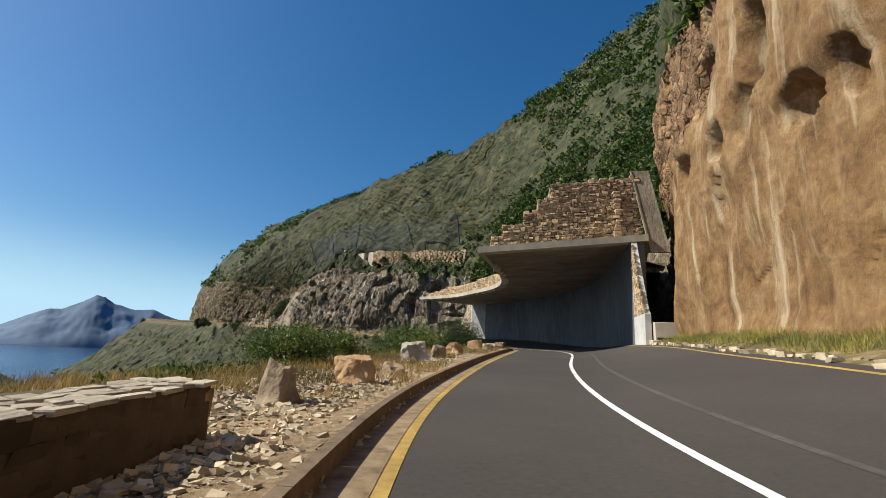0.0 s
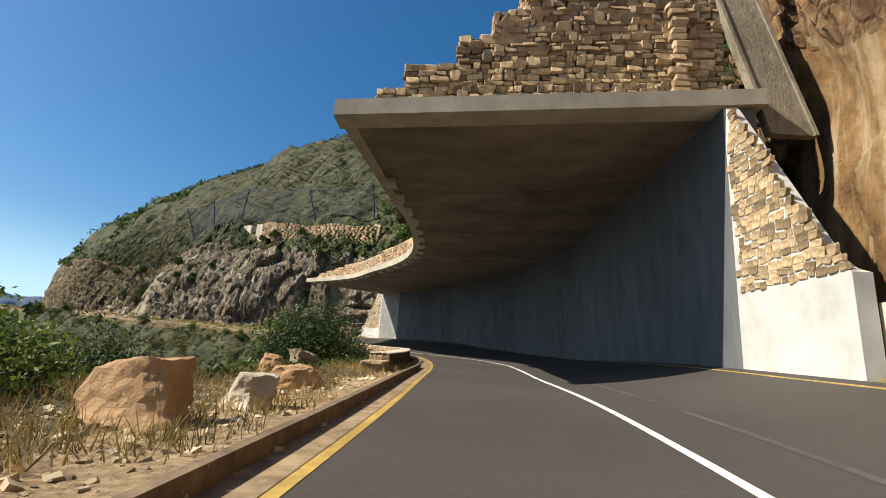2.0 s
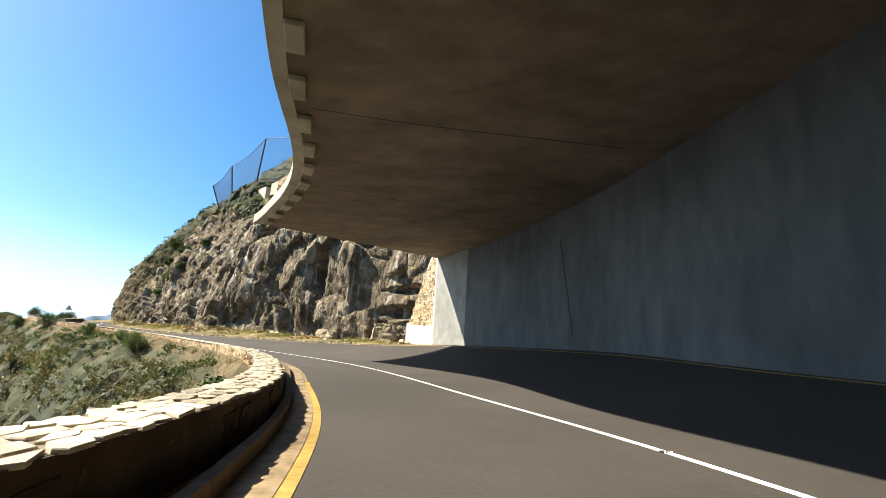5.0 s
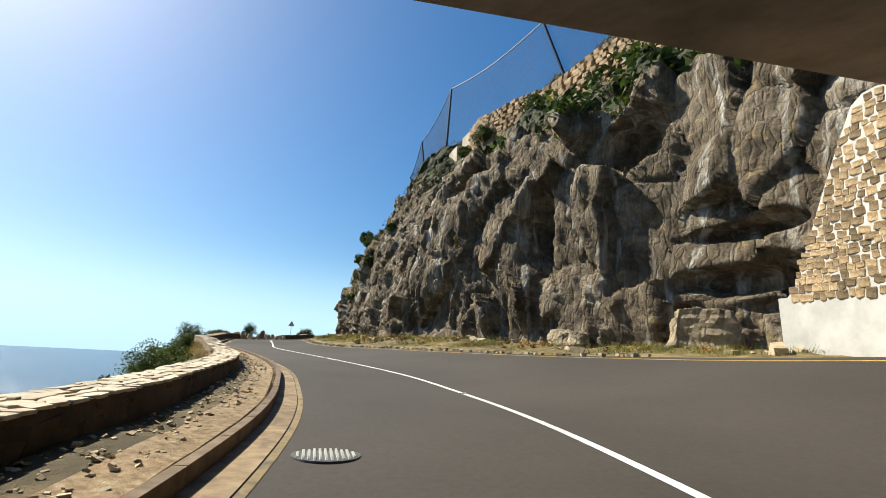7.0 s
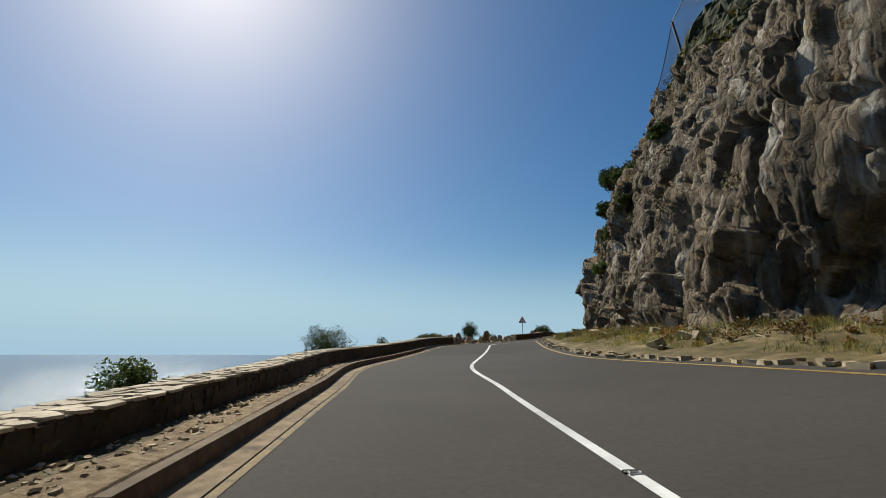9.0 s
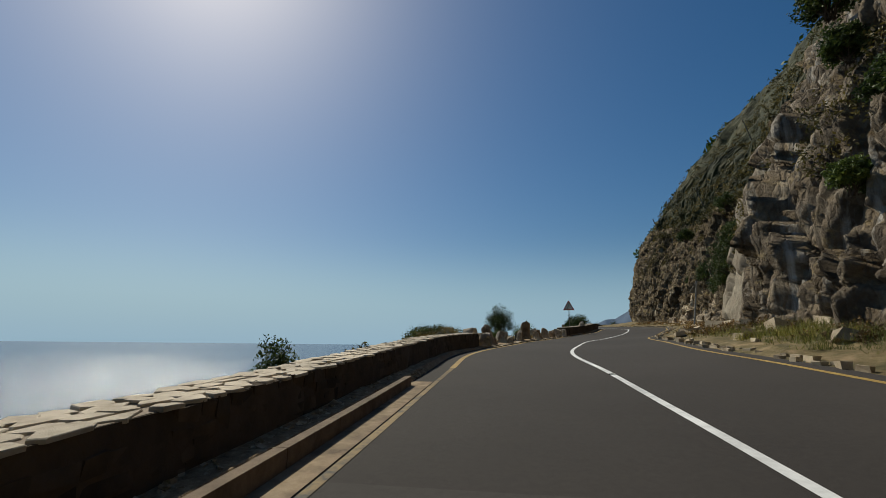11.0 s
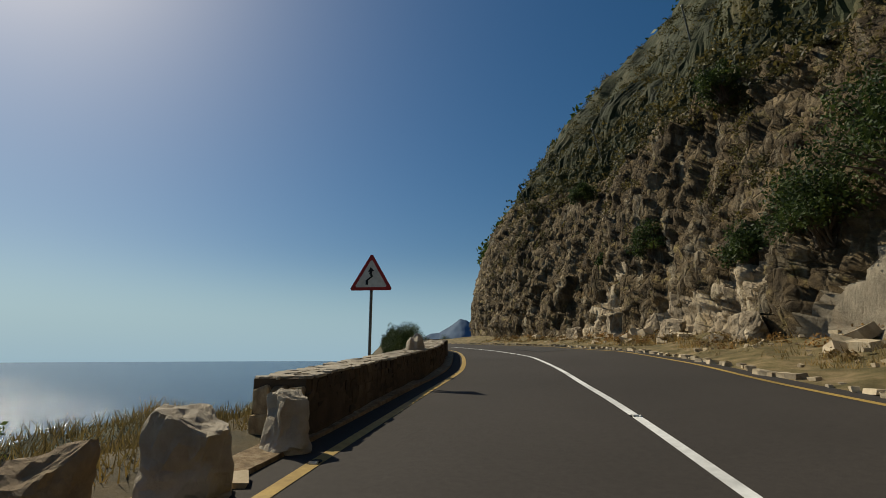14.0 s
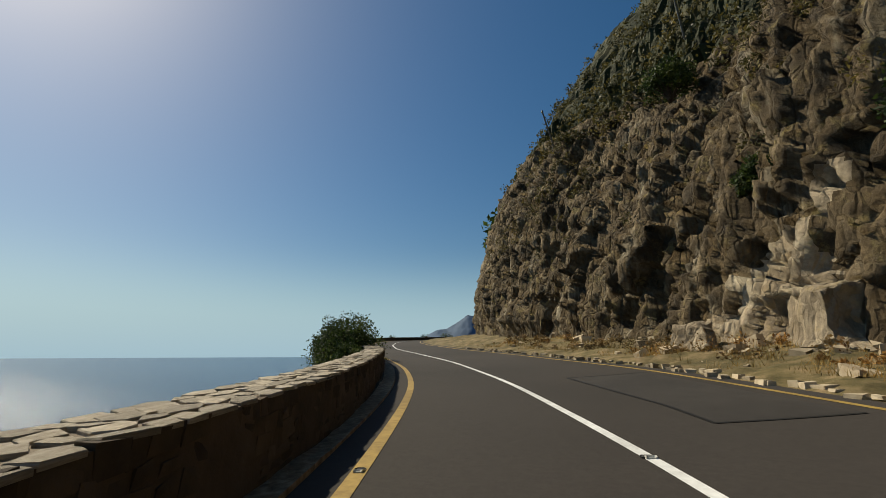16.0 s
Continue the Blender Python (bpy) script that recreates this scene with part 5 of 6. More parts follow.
def branch(bm, a, b, r0, r1, sides=6):
    a, b = Vector(a), Vector(b)
    z = (b - a).normalized()
    x = z.orthogonal().normalized()
    y = z.cross(x)
    rings = []
    for p, r in ((a, r0), (b, r1)):
        rings.append([bm.verts.new(p + (x * math.cos(k * 2 * math.pi / sides) + y * math.sin(k * 2 * math.pi / sides)) * r) for k in range(sides)])
    for k in range(sides):
        bm.faces.new((rings[0][k], rings[0][(k + 1) % sides], rings[1][(k + 1) % sides], rings[1][k]))


def bush(name, p, w, h, seed, label, material, category="bush", leaf=0.07, dense_=1.0, trunk=0.0, group=""):
    """A shrub: stems from the ground into a crown of clumps with gaps; trunk: bare height below it."""
    rnd = np.random.default_rng(seed)
    o = tagged(new(name), label, category, group)
    o.location = p
    n = max(10, int(26 * dense_ * min(w, 3) ** 1.1 * (1 + 0.5 * max(0.0, h / w - 0.8))))
    u = rnd.normal(size=(n, 3))
    u /= np.linalg.norm(u, axis=1, keepdims=True)
    u[:, 2] = np.abs(u[:, 2]) * 1.1 - 0.25
    k = 0.35 + 0.6 * rnd.random(n)
    c = u * k[:, None] * (w / 2, w / 2, (h - trunk) * 0.72)
    c[:, 2] += trunk + (h - trunk) * 0.32
    c[:, 2] = np.maximum(c[:, 2], trunk * 0.8 + 0.1)
    size = (0.13 + 0.1 * rnd.random(n)) * w
    v, f = leaf_cloud(c, size, int(np.clip(150 * dense_ * (0.06 / leaf) ** 1.4, 55, 85)), leaf, rnd)
    v[:, 2] = np.maximum(v[:, 2], -0.15)
    mesh_ob("crown", v, f, material, o)
    bm = bmesh.new()
    for i in range(0, n, 2):
        base = Vector((rnd.normal() * 0.04 * w, rnd.normal() * 0.04 * w, -0.15))
        mid = Vector(c[i]) * 0.45 + Vector((0, 0, trunk * 0.3))
        branch(bm, base, mid, 0.012 * w + 0.02 * trunk, 0.008 * w)
        branch(bm, mid, c[i], 0.008 * w, 0.003 * w)
    part("trunk", bm, M_BARK, o)
    return o


BUSHES = [  # s, d, width, height, material, bare trunk, label
    (47.6, -6.7, 5.7, 3.0, M_LEAF, 0.0, "large dense dark-green bush behind the parapet wall"),
    (30.0, -7.8, 4.6, 1.7, M_LEAF_B, 0.0, "broad bright-green coastal bush on the shoulder"),
    (30.0, -14.0, 5.0, 1.9, M_LEAF, 0.0, "broad green coastal bush at the slope's edge"),
    (34.0, -9.5, 3.6, 1.3, M_LEAF_B, 0.0, "low spreading green bush in dry grass"),
    (39.0, -11.0, 4.0, 1.6, M_LEAF, 0.0, "low dark-green bush at the slope's edge"),
    (18.5, -7.6, 3.0, 1.1, M_LEAF_B, 0.0, "low grey-green bush on the shoulder"),
    (13.8, -6.4, 2.9, 1.3, M_LEAF_B, 0.0, "low spreading green bush on the shoulder"),
    (24.0, -6.2, 2.2, 0.8, M_LEAF_B, 0.0, "small green shrub in dry grass"),
    (51.8, -5.4, 2.4, 1.3, M_LEAF, 0.0, "rounded green bush behind the parapet wall"),
    (105.2, -5.2, 1.7, 0.8, M_LEAF_B, 0.0, "bright leafy shrub beyond the parapet"),
    (108.6, -4.9, 1.2, 0.62, M_LEAF_B, 0.0, "leafy green shrub beyond the parapet"),
    (116.0, -4.3, 1.3, 0.85, M_LEAF_B, 0.0, "small leafy shrub beyond the parapet"),
    (126.4, -3.5, 2.0, 1.5, M_LEAF, 0.0, "upright green bush just beyond the parapet"),
    (138.0, -4.6, 1.4, 0.95, M_LEAF, 0.0, "small rounded bush beyond the parapet"),
    (152.0, -7.0, 1.2, 0.3, M_LEAF_B, 0.0, "thin leafy shrub beyond the parapet"),
    (153.0, -6.1, 2.2, 0.72, M_LEAF, 0.0, "rounded dark shrub beyond the parapet"),
    (156.0, -6.3, 1.9, 0.88, M_LEAF, 0.0, "dark-green shrub on the slope's edge"),
    (159.5, -7.0, 1.8, 0.86, M_LEAF, 0.0, "low dark shrub on the slope's edge"),
    (159.5, -3.9, 2.0, 2.3, M_LEAF, 0.22, "small wind-bent dark tree among roadside stones"),
    (166.8, -4.7, 2.2, 1.05, M_LEAF_B, 0.0, "round green bush behind the stones"),
    (157.8, -3.5, 1.5, 0.6, M_LEAF, 0.0, "low dark shrub below the small tree"),
    (162.6, -3.6, 0.9, 0.75, M_LEAF_B, 0.0, "small fresh-green shrub beside the standing stone"),
    (166.5, -8.6, 1.7, 1.0, M_LEAF, 0.0, "thin dark shrub at the slope's edge"),
    (205.0, -5.6, 3.4, 2.4, M_LEAF, 0.0, "dark-green bush beyond the parapet"),
    (201.4, -4.7, 1.6, 1.0, M_LEAF, 0.0, "low dark bush beyond the parapet"),
    (207.6, -7.0, 2.4, 2.4, M_LEAF, 0.0, "dark bush beyond the parapet on the bend"),
    (288.0, -16.0, 3.0, 1.5, M_LEAF, 0.0, "dark bush behind the far wall"),
    (295.0, -9.5, 4.0, 1.7, M_LEAF, 0.0, "broad dark bush behind the far wall"),
    (299.0, -4.5, 4.4, 2.4, M_LEAF, 0.0, "tall dark bush behind the far wall"),
]
for k, (s, d, w, h, mt, tr, lab) in enumerate(BUSHES):
    p = on_ground(s, d, SH_XYZ, 0.05)
    top = float(at(s, d, h)[2])
    bush("small_tree" if tr else "bush", p, w, max(h, top - p[2]), 200 + k, lab, mt, "tree" if tr else "bush", 0.055 if s > 195 else 0.03 if s > 149 else 0.034 if s > 85 else 0.045 if w < 3 else 0.06, 2.2 if tr else 4.2 if w > 5.2 else 2.2 if s > 195 or 152.5 < s < 160 else 1.25, tr, "roadside bushes")


def scrub():
    """Scrub over the mountainside and the sea slope, too much to count."""
    rnd = np.random.default_rng(9)

    def pick(grid, lo, hi, n, weight, rows=None):
        i = rnd.integers(0, grid.shape[0], n * 4) if rows is None else rows[rnd.integers(0, len(rows), n * 4)]
        j = rnd.integers(lo, hi, n * 4)
        p = grid[i, j]
        keep = rnd.random(len(p)) < weight(p, j, i)
        return (p[keep][:n], j[keep][:n]) if rows is not None else p[keep][:n]

    def patch(p, j, i):
        clear = (CLIFF_S[np.minimum(i, len(CLIFF_S) - 1)] > 100) & (CLIFF_S[np.minimum(i, len(CLIFF_S) - 1)] < 178) & (j < CUT + 26)
        return np.clip(0.6 + 0.9 * fbm(p, 0.05, 4, 90), 0.12, 1) * np.where(clear, 0.12, 1) * np.where((CLIFF_S[np.minimum(i, len(CLIFF_S) - 1)] > 30) & (CLIFF_S[np.minimum(i, len(CLIFF_S) - 1)] < 44) & (j < CUT + 14), 0, 1)

    near = CLIFF[:int(np.searchsorted(CLIFF_S, 236.0))]
    even = np.round(np.interp(np.r_[np.arange(20, 236, 0.4), np.arange(42, 112, 0.25)], CLIFF_S, np.arange(len(CLIFF_S)))).astype(int)
    c, far = pick(near, CUT - 6, near.shape[1], 9500, patch, even)
    close = (np.hypot(c[:, 0] + 45, c[:, 1] - 140) < 75) & (c[:, 1] > 118)
    far = np.clip((far - CUT - 8) / 40, 0, 1)
    k = ~close
    v, f = leaf_cloud(c[k] + (0, 0, 0.3), (0.5 + 1.0 * rnd.random(k.sum())) * (1 + 1.2 * far[k]), 24, 0.34 + 0.3 * far[k], rnd, 0.7, 0.7)
    tagged(mesh_ob("hillside_scrub", v, f, M_SCRUB), "dense green scrub over the mountainside", "scrub", kind="stuff")
    v, f = leaf_cloud(c[close] + (0, 0, 0.15), 0.35 + 0.75 * rnd.random(close.sum()), 40, 0.13, rnd, 0.65, 0.55)
    tagged(mesh_ob("brow_scrub", v, f, M_SCRUB_D), "low dry olive scrub on the cliff's brow", "scrub", kind="stuff")
    c = pick(CLIFF[len(near):], CUT - 6, near.shape[1], 700, lambda p, j, i: np.clip(0.5 + 0.9 * fbm(p, 0.05, 4, 90), 0.05, 1))
    v, f = leaf_cloud(c, 1.2 + 1.5 * rnd.random(len(c)), 26, 0.6, rnd, 0.7, 0.75)
    tagged(mesh_ob("far_scrub", v, f, M_SCRUB), "green scrub on the far headland", "scrub", kind="stuff")
    low = np.searchsorted(CLIFF_S, 104)
    ledge = near[np.searchsorted(CLIFF_S, 104):]
    c = pick(ledge, 44, CUT, 900, lambda p, j, i: np.where((CLIFF_S[np.minimum(i + low, len(CLIFF_S) - 1)] < 178) & (j > 78), 0.15, 1) * np.clip((j - 36) / 66, 0, 1) ** 1.5 * np.clip(0.35 + fbm(p, 0.12, 3, 91), 0, 1))
    v, f = leaf_cloud(c, 0.3 + 0.5 * rnd.random(len(c)), 110, 0.07, rnd, 0.8, 0.5)
    tagged(mesh_ob("ledge_scrub", v, f, M_SCRUB_D), "tufts of scrub on the cliff ledges", "scrub", kind="stuff")
    c = pick(SHOULDER[50:540], 28, SHOULDER.shape[1] - 6, 1600, lambda p, j, i: np.clip(0.55 + 0.8 * fbm(p, 0.08, 3, 92), 0.05, 1))
    v, f = leaf_cloud(c + (0, 0, 0.15), 0.35 + 0.75 * rnd.random(len(c)), 22, 0.16, rnd, 0.7, 0.6)
    c = pick(SHOULDER[140:330], 16, 30, 1100, lambda p, j, i: np.clip(0.4 + 0.9 * fbm(p, 0.25, 3, 93), 0.0, 1) * np.clip((j - 8) / 8, 0.1, 1))
    c = np.vstack([c, pick(SHOULDER[55:140], 13, 26, 800, lambda p, j, i: np.clip(0.5 + 0.9 * fbm(p, 0.3, 3, 94), 0.0, 1))])
    w, g = leaf_cloud(c + (0, 0, 0.08), 0.14 + 0.34 * rnd.random(len(c)), 34, 0.065, rnd, 0.7, 0.4)
    tagged(mesh_ob("edge_scrub", w, g, M_SCRUB), "low scrub along the slope's edge", "scrub", kind="stuff")
    c = pick(SHOULDER[144:350], 22, 46, 1500, lambda p, j, i: np.clip(0.55 + 0.9 * fbm(p, 0.15, 3, 96), 0.0, 1))
    w, g = leaf_cloud(c + (0, 0, 0.15), 0.25 + 0.45 * rnd.random(len(c)), 46, 0.075, rnd, 0.75, 0.35)
    v, f = np.vstack([v, w]), np.vstack([f, g + len(v)])
    tagged(mesh_ob("slope_scrub", v, f, M_SCRUB_D), "low green scrub on the slope above the sea", "scrub", kind="stuff")


scrub()

CLIFF_BUSHES = [(121.0, 18.2, 19.6, 2.4), (116.0, 18.8, 20.0, 2.8), (110.5, 19.2, 19.6, 2.6), (128.0, 17.2, 18.6, 1.6), (176.6, 10.6, 4.8, 4.4), (179.4, 10.6, 3.8, 3.6), (174.6, 11.2, 6.6, 3.6), (182.6, 10.4, 3.4, 2.4), (191.6, 10.4, 5.4, 2.8), (197.0, 9.4, 5.4, 1.8), (203.0, 9.6, 12.0, 2.4), (186.0, 12.2, 12.5, 2.6),
                (136.5, 12.3, 12.0, 1.6), (141.5, 11.4, 11.0, 2.0), (149.0, 11.2, 12.4, 2.2), (146.5, 10.6, 9.6, 1.6), (143.5, 10.4, 7.4, 1.5), (140.0, 10.8, 8.8, 1.5), (145.5, 9.8, 5.0, 1.4)]
for k, (s, d, h, w) in enumerate(CLIFF_BUSHES):
    bush("cliff_bush", at(s, d, h), w, w * 0.85, 300 + k, "fresh green bush clinging to the rock cliff" if k in (18, 19, 20) else "dark-green bush clinging to the rock cliff", M_LEAF_B if k in (18, 19, 20) else M_LEAF, "bush", 0.075, 1.0, 0, "bushes on the cliff")


def grass(name, points, material, label, h0, h1, rnd):
    """Tufts of thin blades."""
    n = len(points) * 9
    p = np.repeat(points, 9, 0) + rnd.normal(size=(n, 3)) * (0.09, 0.09, 0.0)
    lean = rnd.normal(size=(n, 3)) * (0.4, 0.4, 0)
    up = np.stack([lean[:, 0], lean[:, 1], np.ones(n)], 1) * (h0 + (h1 - h0) * rnd.random(n))[:, None]
    side = rnd.normal(size=(n, 3)) * (1, 1, 0)
    side *= 0.008 / (np.linalg.norm(side, axis=1, keepdims=True) + 1e-6)
    v = np.stack([p - side, p + side, p + up], 1).reshape(-1, 3)
    tagged(mesh_ob(name, v, np.arange(3 * n).reshape(n, 3), material), label, "grass", kind="stuff")


def grasses():
    rnd = np.random.default_rng(12)
    pts = []
    for _ in range(6500):
        s = rnd.uniform(7, 46)
        d = float(YEL(s)) - rnd.uniform(0.75, 8.5)
        if vnoise(np.array([[s, d, 0.0]]), 0.5, 3)[0] > -0.45 - (0.5 if d < -3.2 else 0):
            pts.append((s, d))
    q = np.array(pts)
    p = at(q[:, 0], q[:, 1])
    p[:, 2] = [ground(x, SH_XYZ) for x in p]
    grass("dry_grass", p, M_GRASS, "dry yellow grass on the shoulder", 0.05, 0.3, rnd)
    for name, lo, hi, n, mt, lab, h0, h1 in (("verge_grass", 100, 152, 5600, M_GRASS_G, "yellow-green grass at the foot of the cliff", 0.06, 0.34),
                                             ("portal_grass", 8, 32.5, 1500, M_GRASS_G, "green grass verge beside the gallery", 0.08, 0.4),
                                             ("brown_grass", 150, 215, 4600, M_GRASS, "dry brown grass below the cliff", 0.05, 0.24)):
        s = rnd.uniform(lo, hi, n)
        k = rnd.random(n) ** 0.8
        i = np.clip(((s + 22) / 0.5).astype(int), 0, len(VERGE) - 1)
        j = np.clip((2 + k * 5).astype(int), 0, 7)
        p = VERGE[i, j] + rnd.normal(size=(n, 3)) * (0.25, 0.25, 0)
        p = p[rnd.random(n) < np.clip(0.55 + 1.1 * fbm(p, 0.45, 3, 95), 0.06, 1)]
        grass(name, p, mt, lab, h0, h1, rnd)
    c = []
    for lo, hi, n in ((150, 216, 280), (102, 150, 170)):
        for _ in range(n):
            i = int((rnd.uniform(lo, hi) + 22) / 0.5)
            c.append(VERGE[i, min(7, int(3 + 5 * rnd.random()))] + rnd.normal(size=3) * (0.2, 0.2, 0.02))
    v, f = leaf_cloud(np.array(c) + (0, 0, 0.08), 0.16 + 0.42 * rnd.random(len(c)) ** 2, 80, 0.05, rnd, 0.75, 0.3)
    tagged(mesh_ob("dry_shrubs", v, f, M_DRYBUSH), "low dry brown shrubs at the foot of the cliff", "shrubs", kind="stuff")
    pts = []
    for _ in range(2400):
        s = rnd.uniform(150, 172)
        pts.append((s, float(YEL(s)) - rnd.uniform(1.2, 5)))
    for _ in range(260):
        s = rnd.uniform(90, 150)
        pts.append((s, float(WALL2(s)) + rnd.uniform(-1.6, -0.8)))
    for _ in range(1500):
        s = rnd.uniform(84, 128)
        pts.append((s, float(WALL2(s)) - 0.8 - 4.2 * rnd.random() ** 1.3))
    q = np.array(pts)
    p = at(q[:, 0], q[:, 1])
    p[:, 2] = [ground(x, SH_XYZ) for x in p]
    grass("roadside_grass", p, M_GRASS, "dry grass between roadside stones", 0.04, 0.26, rnd)


grasses()


def gravel():
    rnd = random.Random(21)
    bits = []
    for _ in range(9500):
        s = rnd.uniform(0.5, 14) if rnd.random() < 0.6 else rnd.uniform(14, 44)
        d = float(YEL(s)) - rnd.uniform(0.45, 1.75 if s < 4.4 else 3.6)
        bits.append((s, d, rnd.uniform(0.02, 0.05) if rnd.random() < 0.7 else rnd.uniform(0.05, 0.105)))
    for _ in range(3600):
        s = rnd.uniform(72, 140)
        bits.append((s, rnd.uniform(float(WALL2(s)) + 0.05, float(YEL(s)) - 0.46), rnd.uniform(0.015, 0.06)))
    q = np.array(bits)
    p = at(q[:, 0], q[:, 1])
    z = [ground(x, SH_XYZ) for x in p]
    out = []
    for (s, d, r), x, zz in zip(bits, p, z):
        m = Matrix.Translation((x[0], x[1], zz + r * 0.15)) @ Euler([rnd.uniform(-0.5, 0.5), rnd.uniform(-0.5, 0.5), rnd.uniform(0, 6)]).to_matrix().to_4x4() @ Matrix.Diagonal((r, r * rnd.uniform(0.7, 1.3), r * rnd.uniform(0.3, 0.55), 1))
        out.append((rnd.choice(PEBBLES), m))
    tagged(joined("gravel", out, M_GRAVEL, None), "loose angular gravel on the shoulder", "gravel", kind="stuff")
    edge = []
    for s0, s1 in ((-20, 33), (102, 216)):
        s = s0
        while s < s1:
            r = rnd.uniform(0.07, 0.26)
            d = float(RIGHT(s)) + 0.42 + rnd.uniform(-0.1, 0.22)
            x = at(s, d, float(road_h(s, d)) + 0.02)
            m = Matrix.Translation(x) @ Matrix.Rotation(radians(heading(s) + rnd.uniform(-25, 25)), 4, "Z") @ Matrix.Diagonal((r * rnd.uniform(0.6, 1.1), r * 1.2, r * rnd.uniform(0.35, 0.7), 1))
            if rnd.random() < 0.75:
                edge.append((rnd.choice(PEBBLES), m))
            s += r * rnd.uniform(0.8, 1.5)
    tagged(joined("edging_stones", edge, M_GRAVEL, None), "pale broken edging stones along the asphalt", "stones", kind="stuff")
    edge = []
    s = 150.8
    while s < 168:
        r = rnd.uniform(0.15, 0.4)
        d = float(YEL(s)) - 0.28 + rnd.uniform(-0.05, 0.08)
        m = frame_at(s, d - rnd.uniform(0, 0.12), rnd.uniform(-0.01, 0.03), rnd.uniform(-30, 30), rnd.uniform(-4, 4)) @ Matrix.Diagonal((rnd.uniform(0.14, 0.34), r, 0.08, 1))
        edge.append((rnd.choice(PEBBLES), m))
        s += r
    tagged(joined("flat_edging_stones", edge, M_GRAVEL, None), "flat pale stones edging the road", "stones", kind="stuff")


M_GRAVEL = speckled([(0.25, (0.3, 0.22, 0.13)), (0.6, (0.56, 0.46, 0.32))], 3, 0.6, 30, 0.6, 0.02, 0.9, (1, 1, 1), "island", 0.4)("angular_gravel")
gravel()


def talus():
    """Fallen rocks along the foot of the cliff."""
    rnd = random.Random(51)
    out = []
    for _ in range(900):
        s = rnd.uniform(100, 216) if rnd.random() < 0.7 else rnd.uniform(158, 200)
        i = int((s + 22) / 0.5)
        j = min(7, int(2 + 6 * rnd.random() ** 0.6))
        r = rnd.uniform(0.05, 0.16) if rnd.random() < 0.8 else rnd.uniform(0.16, 0.5)
        p = VERGE[i, j] + np.array([rnd.uniform(-0.4, 0.4), rnd.uniform(-0.4, 0.4), 0.1 * r])
        m = Matrix.Translation(p) @ Euler([rnd.uniform(-0.4, 0.4), rnd.uniform(-0.4, 0.4), rnd.uniform(0, 6)]).to_matrix().to_4x4() @ Matrix.Diagonal((r, r * rnd.uniform(0.7, 1.4), r * rnd.uniform(0.5, 0.9), 1))
        out.append((rnd.choice(PEBBLES), m))
    tagged(joined("fallen_rocks", out, M_GRAVEL, None), "fallen broken rocks at the foot of the cliff", "rocks", kind="stuff")


talus()


# ---- sign, poles, net ----
def tube(bm, a, b, r, sides=10):
    branch(bm, a, b, r, r, sides)


def warning_sign():
    s, d = 175.0, -2.95
    p = on_ground(s, d, SH_XYZ, 0.3)
    c = np.array(at(s, d, 2.45))
    o = tagged(new("warning_sign"), "triangular winding-road warning sign with red border on steel pole", "sign")
    bm = bmesh.new()
    tube(bm, p, c + (0, 0, 0.4), 0.035)
    part("pole", bm, M_STEEL, o)
    face = Matrix.Translation(Vector(c)) @ Matrix.Rotation(radians(heading(s) + 4), 4, "Z")

    def flat(name, pts, y, thick, material, parent, label=""):
        bm = bmesh.new()
        a = [bm.verts.new(face @ Vector((x, y, z))) for x, z in pts]
        b = [bm.verts.new(face @ Vector((x, y + thick, z))) for x, z in pts]
        bm.faces.new(a)
        bm.faces.new(b[::-1])
        for i in range(len(pts)):
            bm.faces.new((a[i], b[i], b[(i + 1) % len(pts)], a[(i + 1) % len(pts)]))
        return part(name, bm, material, parent, label)

    def tri(r, cut):
        out = []
        for k in range(3):
            ang = radians(90 + 120 * k)
            for e in (-cut, cut):
                out.append((r * math.cos(ang + e), r * math.sin(ang + e)))
        return out

    plate = flat("plate", tri(0.56, 0.05), -0.06, 0.02, M_RED, o, "red-bordered triangular plate")
    flat("panel", tri(0.42, 0.05), -0.064, 0.004, M_SIGN, plate, "off-white panel")
    path = [(-0.10, -0.17), (-0.10, -0.06), (0.02, 0.03), (-0.02, 0.1), (0.0, 0.16)]
    left = [(x - 0.03, z) for x, z in path]
    right = [(x + 0.03, z) for x, z in path]
    flat("arrow", left + right[::-1], -0.069, 0.005, M_BLACK, plate, "black winding arrow")
    flat("arrow_head", [(-0.08, 0.14), (0.08, 0.16), (-0.02, 0.26)], -0.070, 0.006, M_BLACK, plate, "black arrow head")


warning_sign()


def leaning_pole(name, base, top, r, label, group=""):
    o = tagged(new(name), label, "pole", group)
    bm = bmesh.new()
    branch(bm, base, top, r, r * 0.8, 10)
    part("shaft", bm, M_STEEL, o)
    bm = bmesh.new()
    bmesh.ops.create_cone(bm, cap_ends=True, segments=10, radius1=r * 1.3, radius2=r * 1.2, depth=r * 2, matrix=Matrix.Translation(Vector(top)))
    part("cap", bm, M_STEEL, o)
    return o


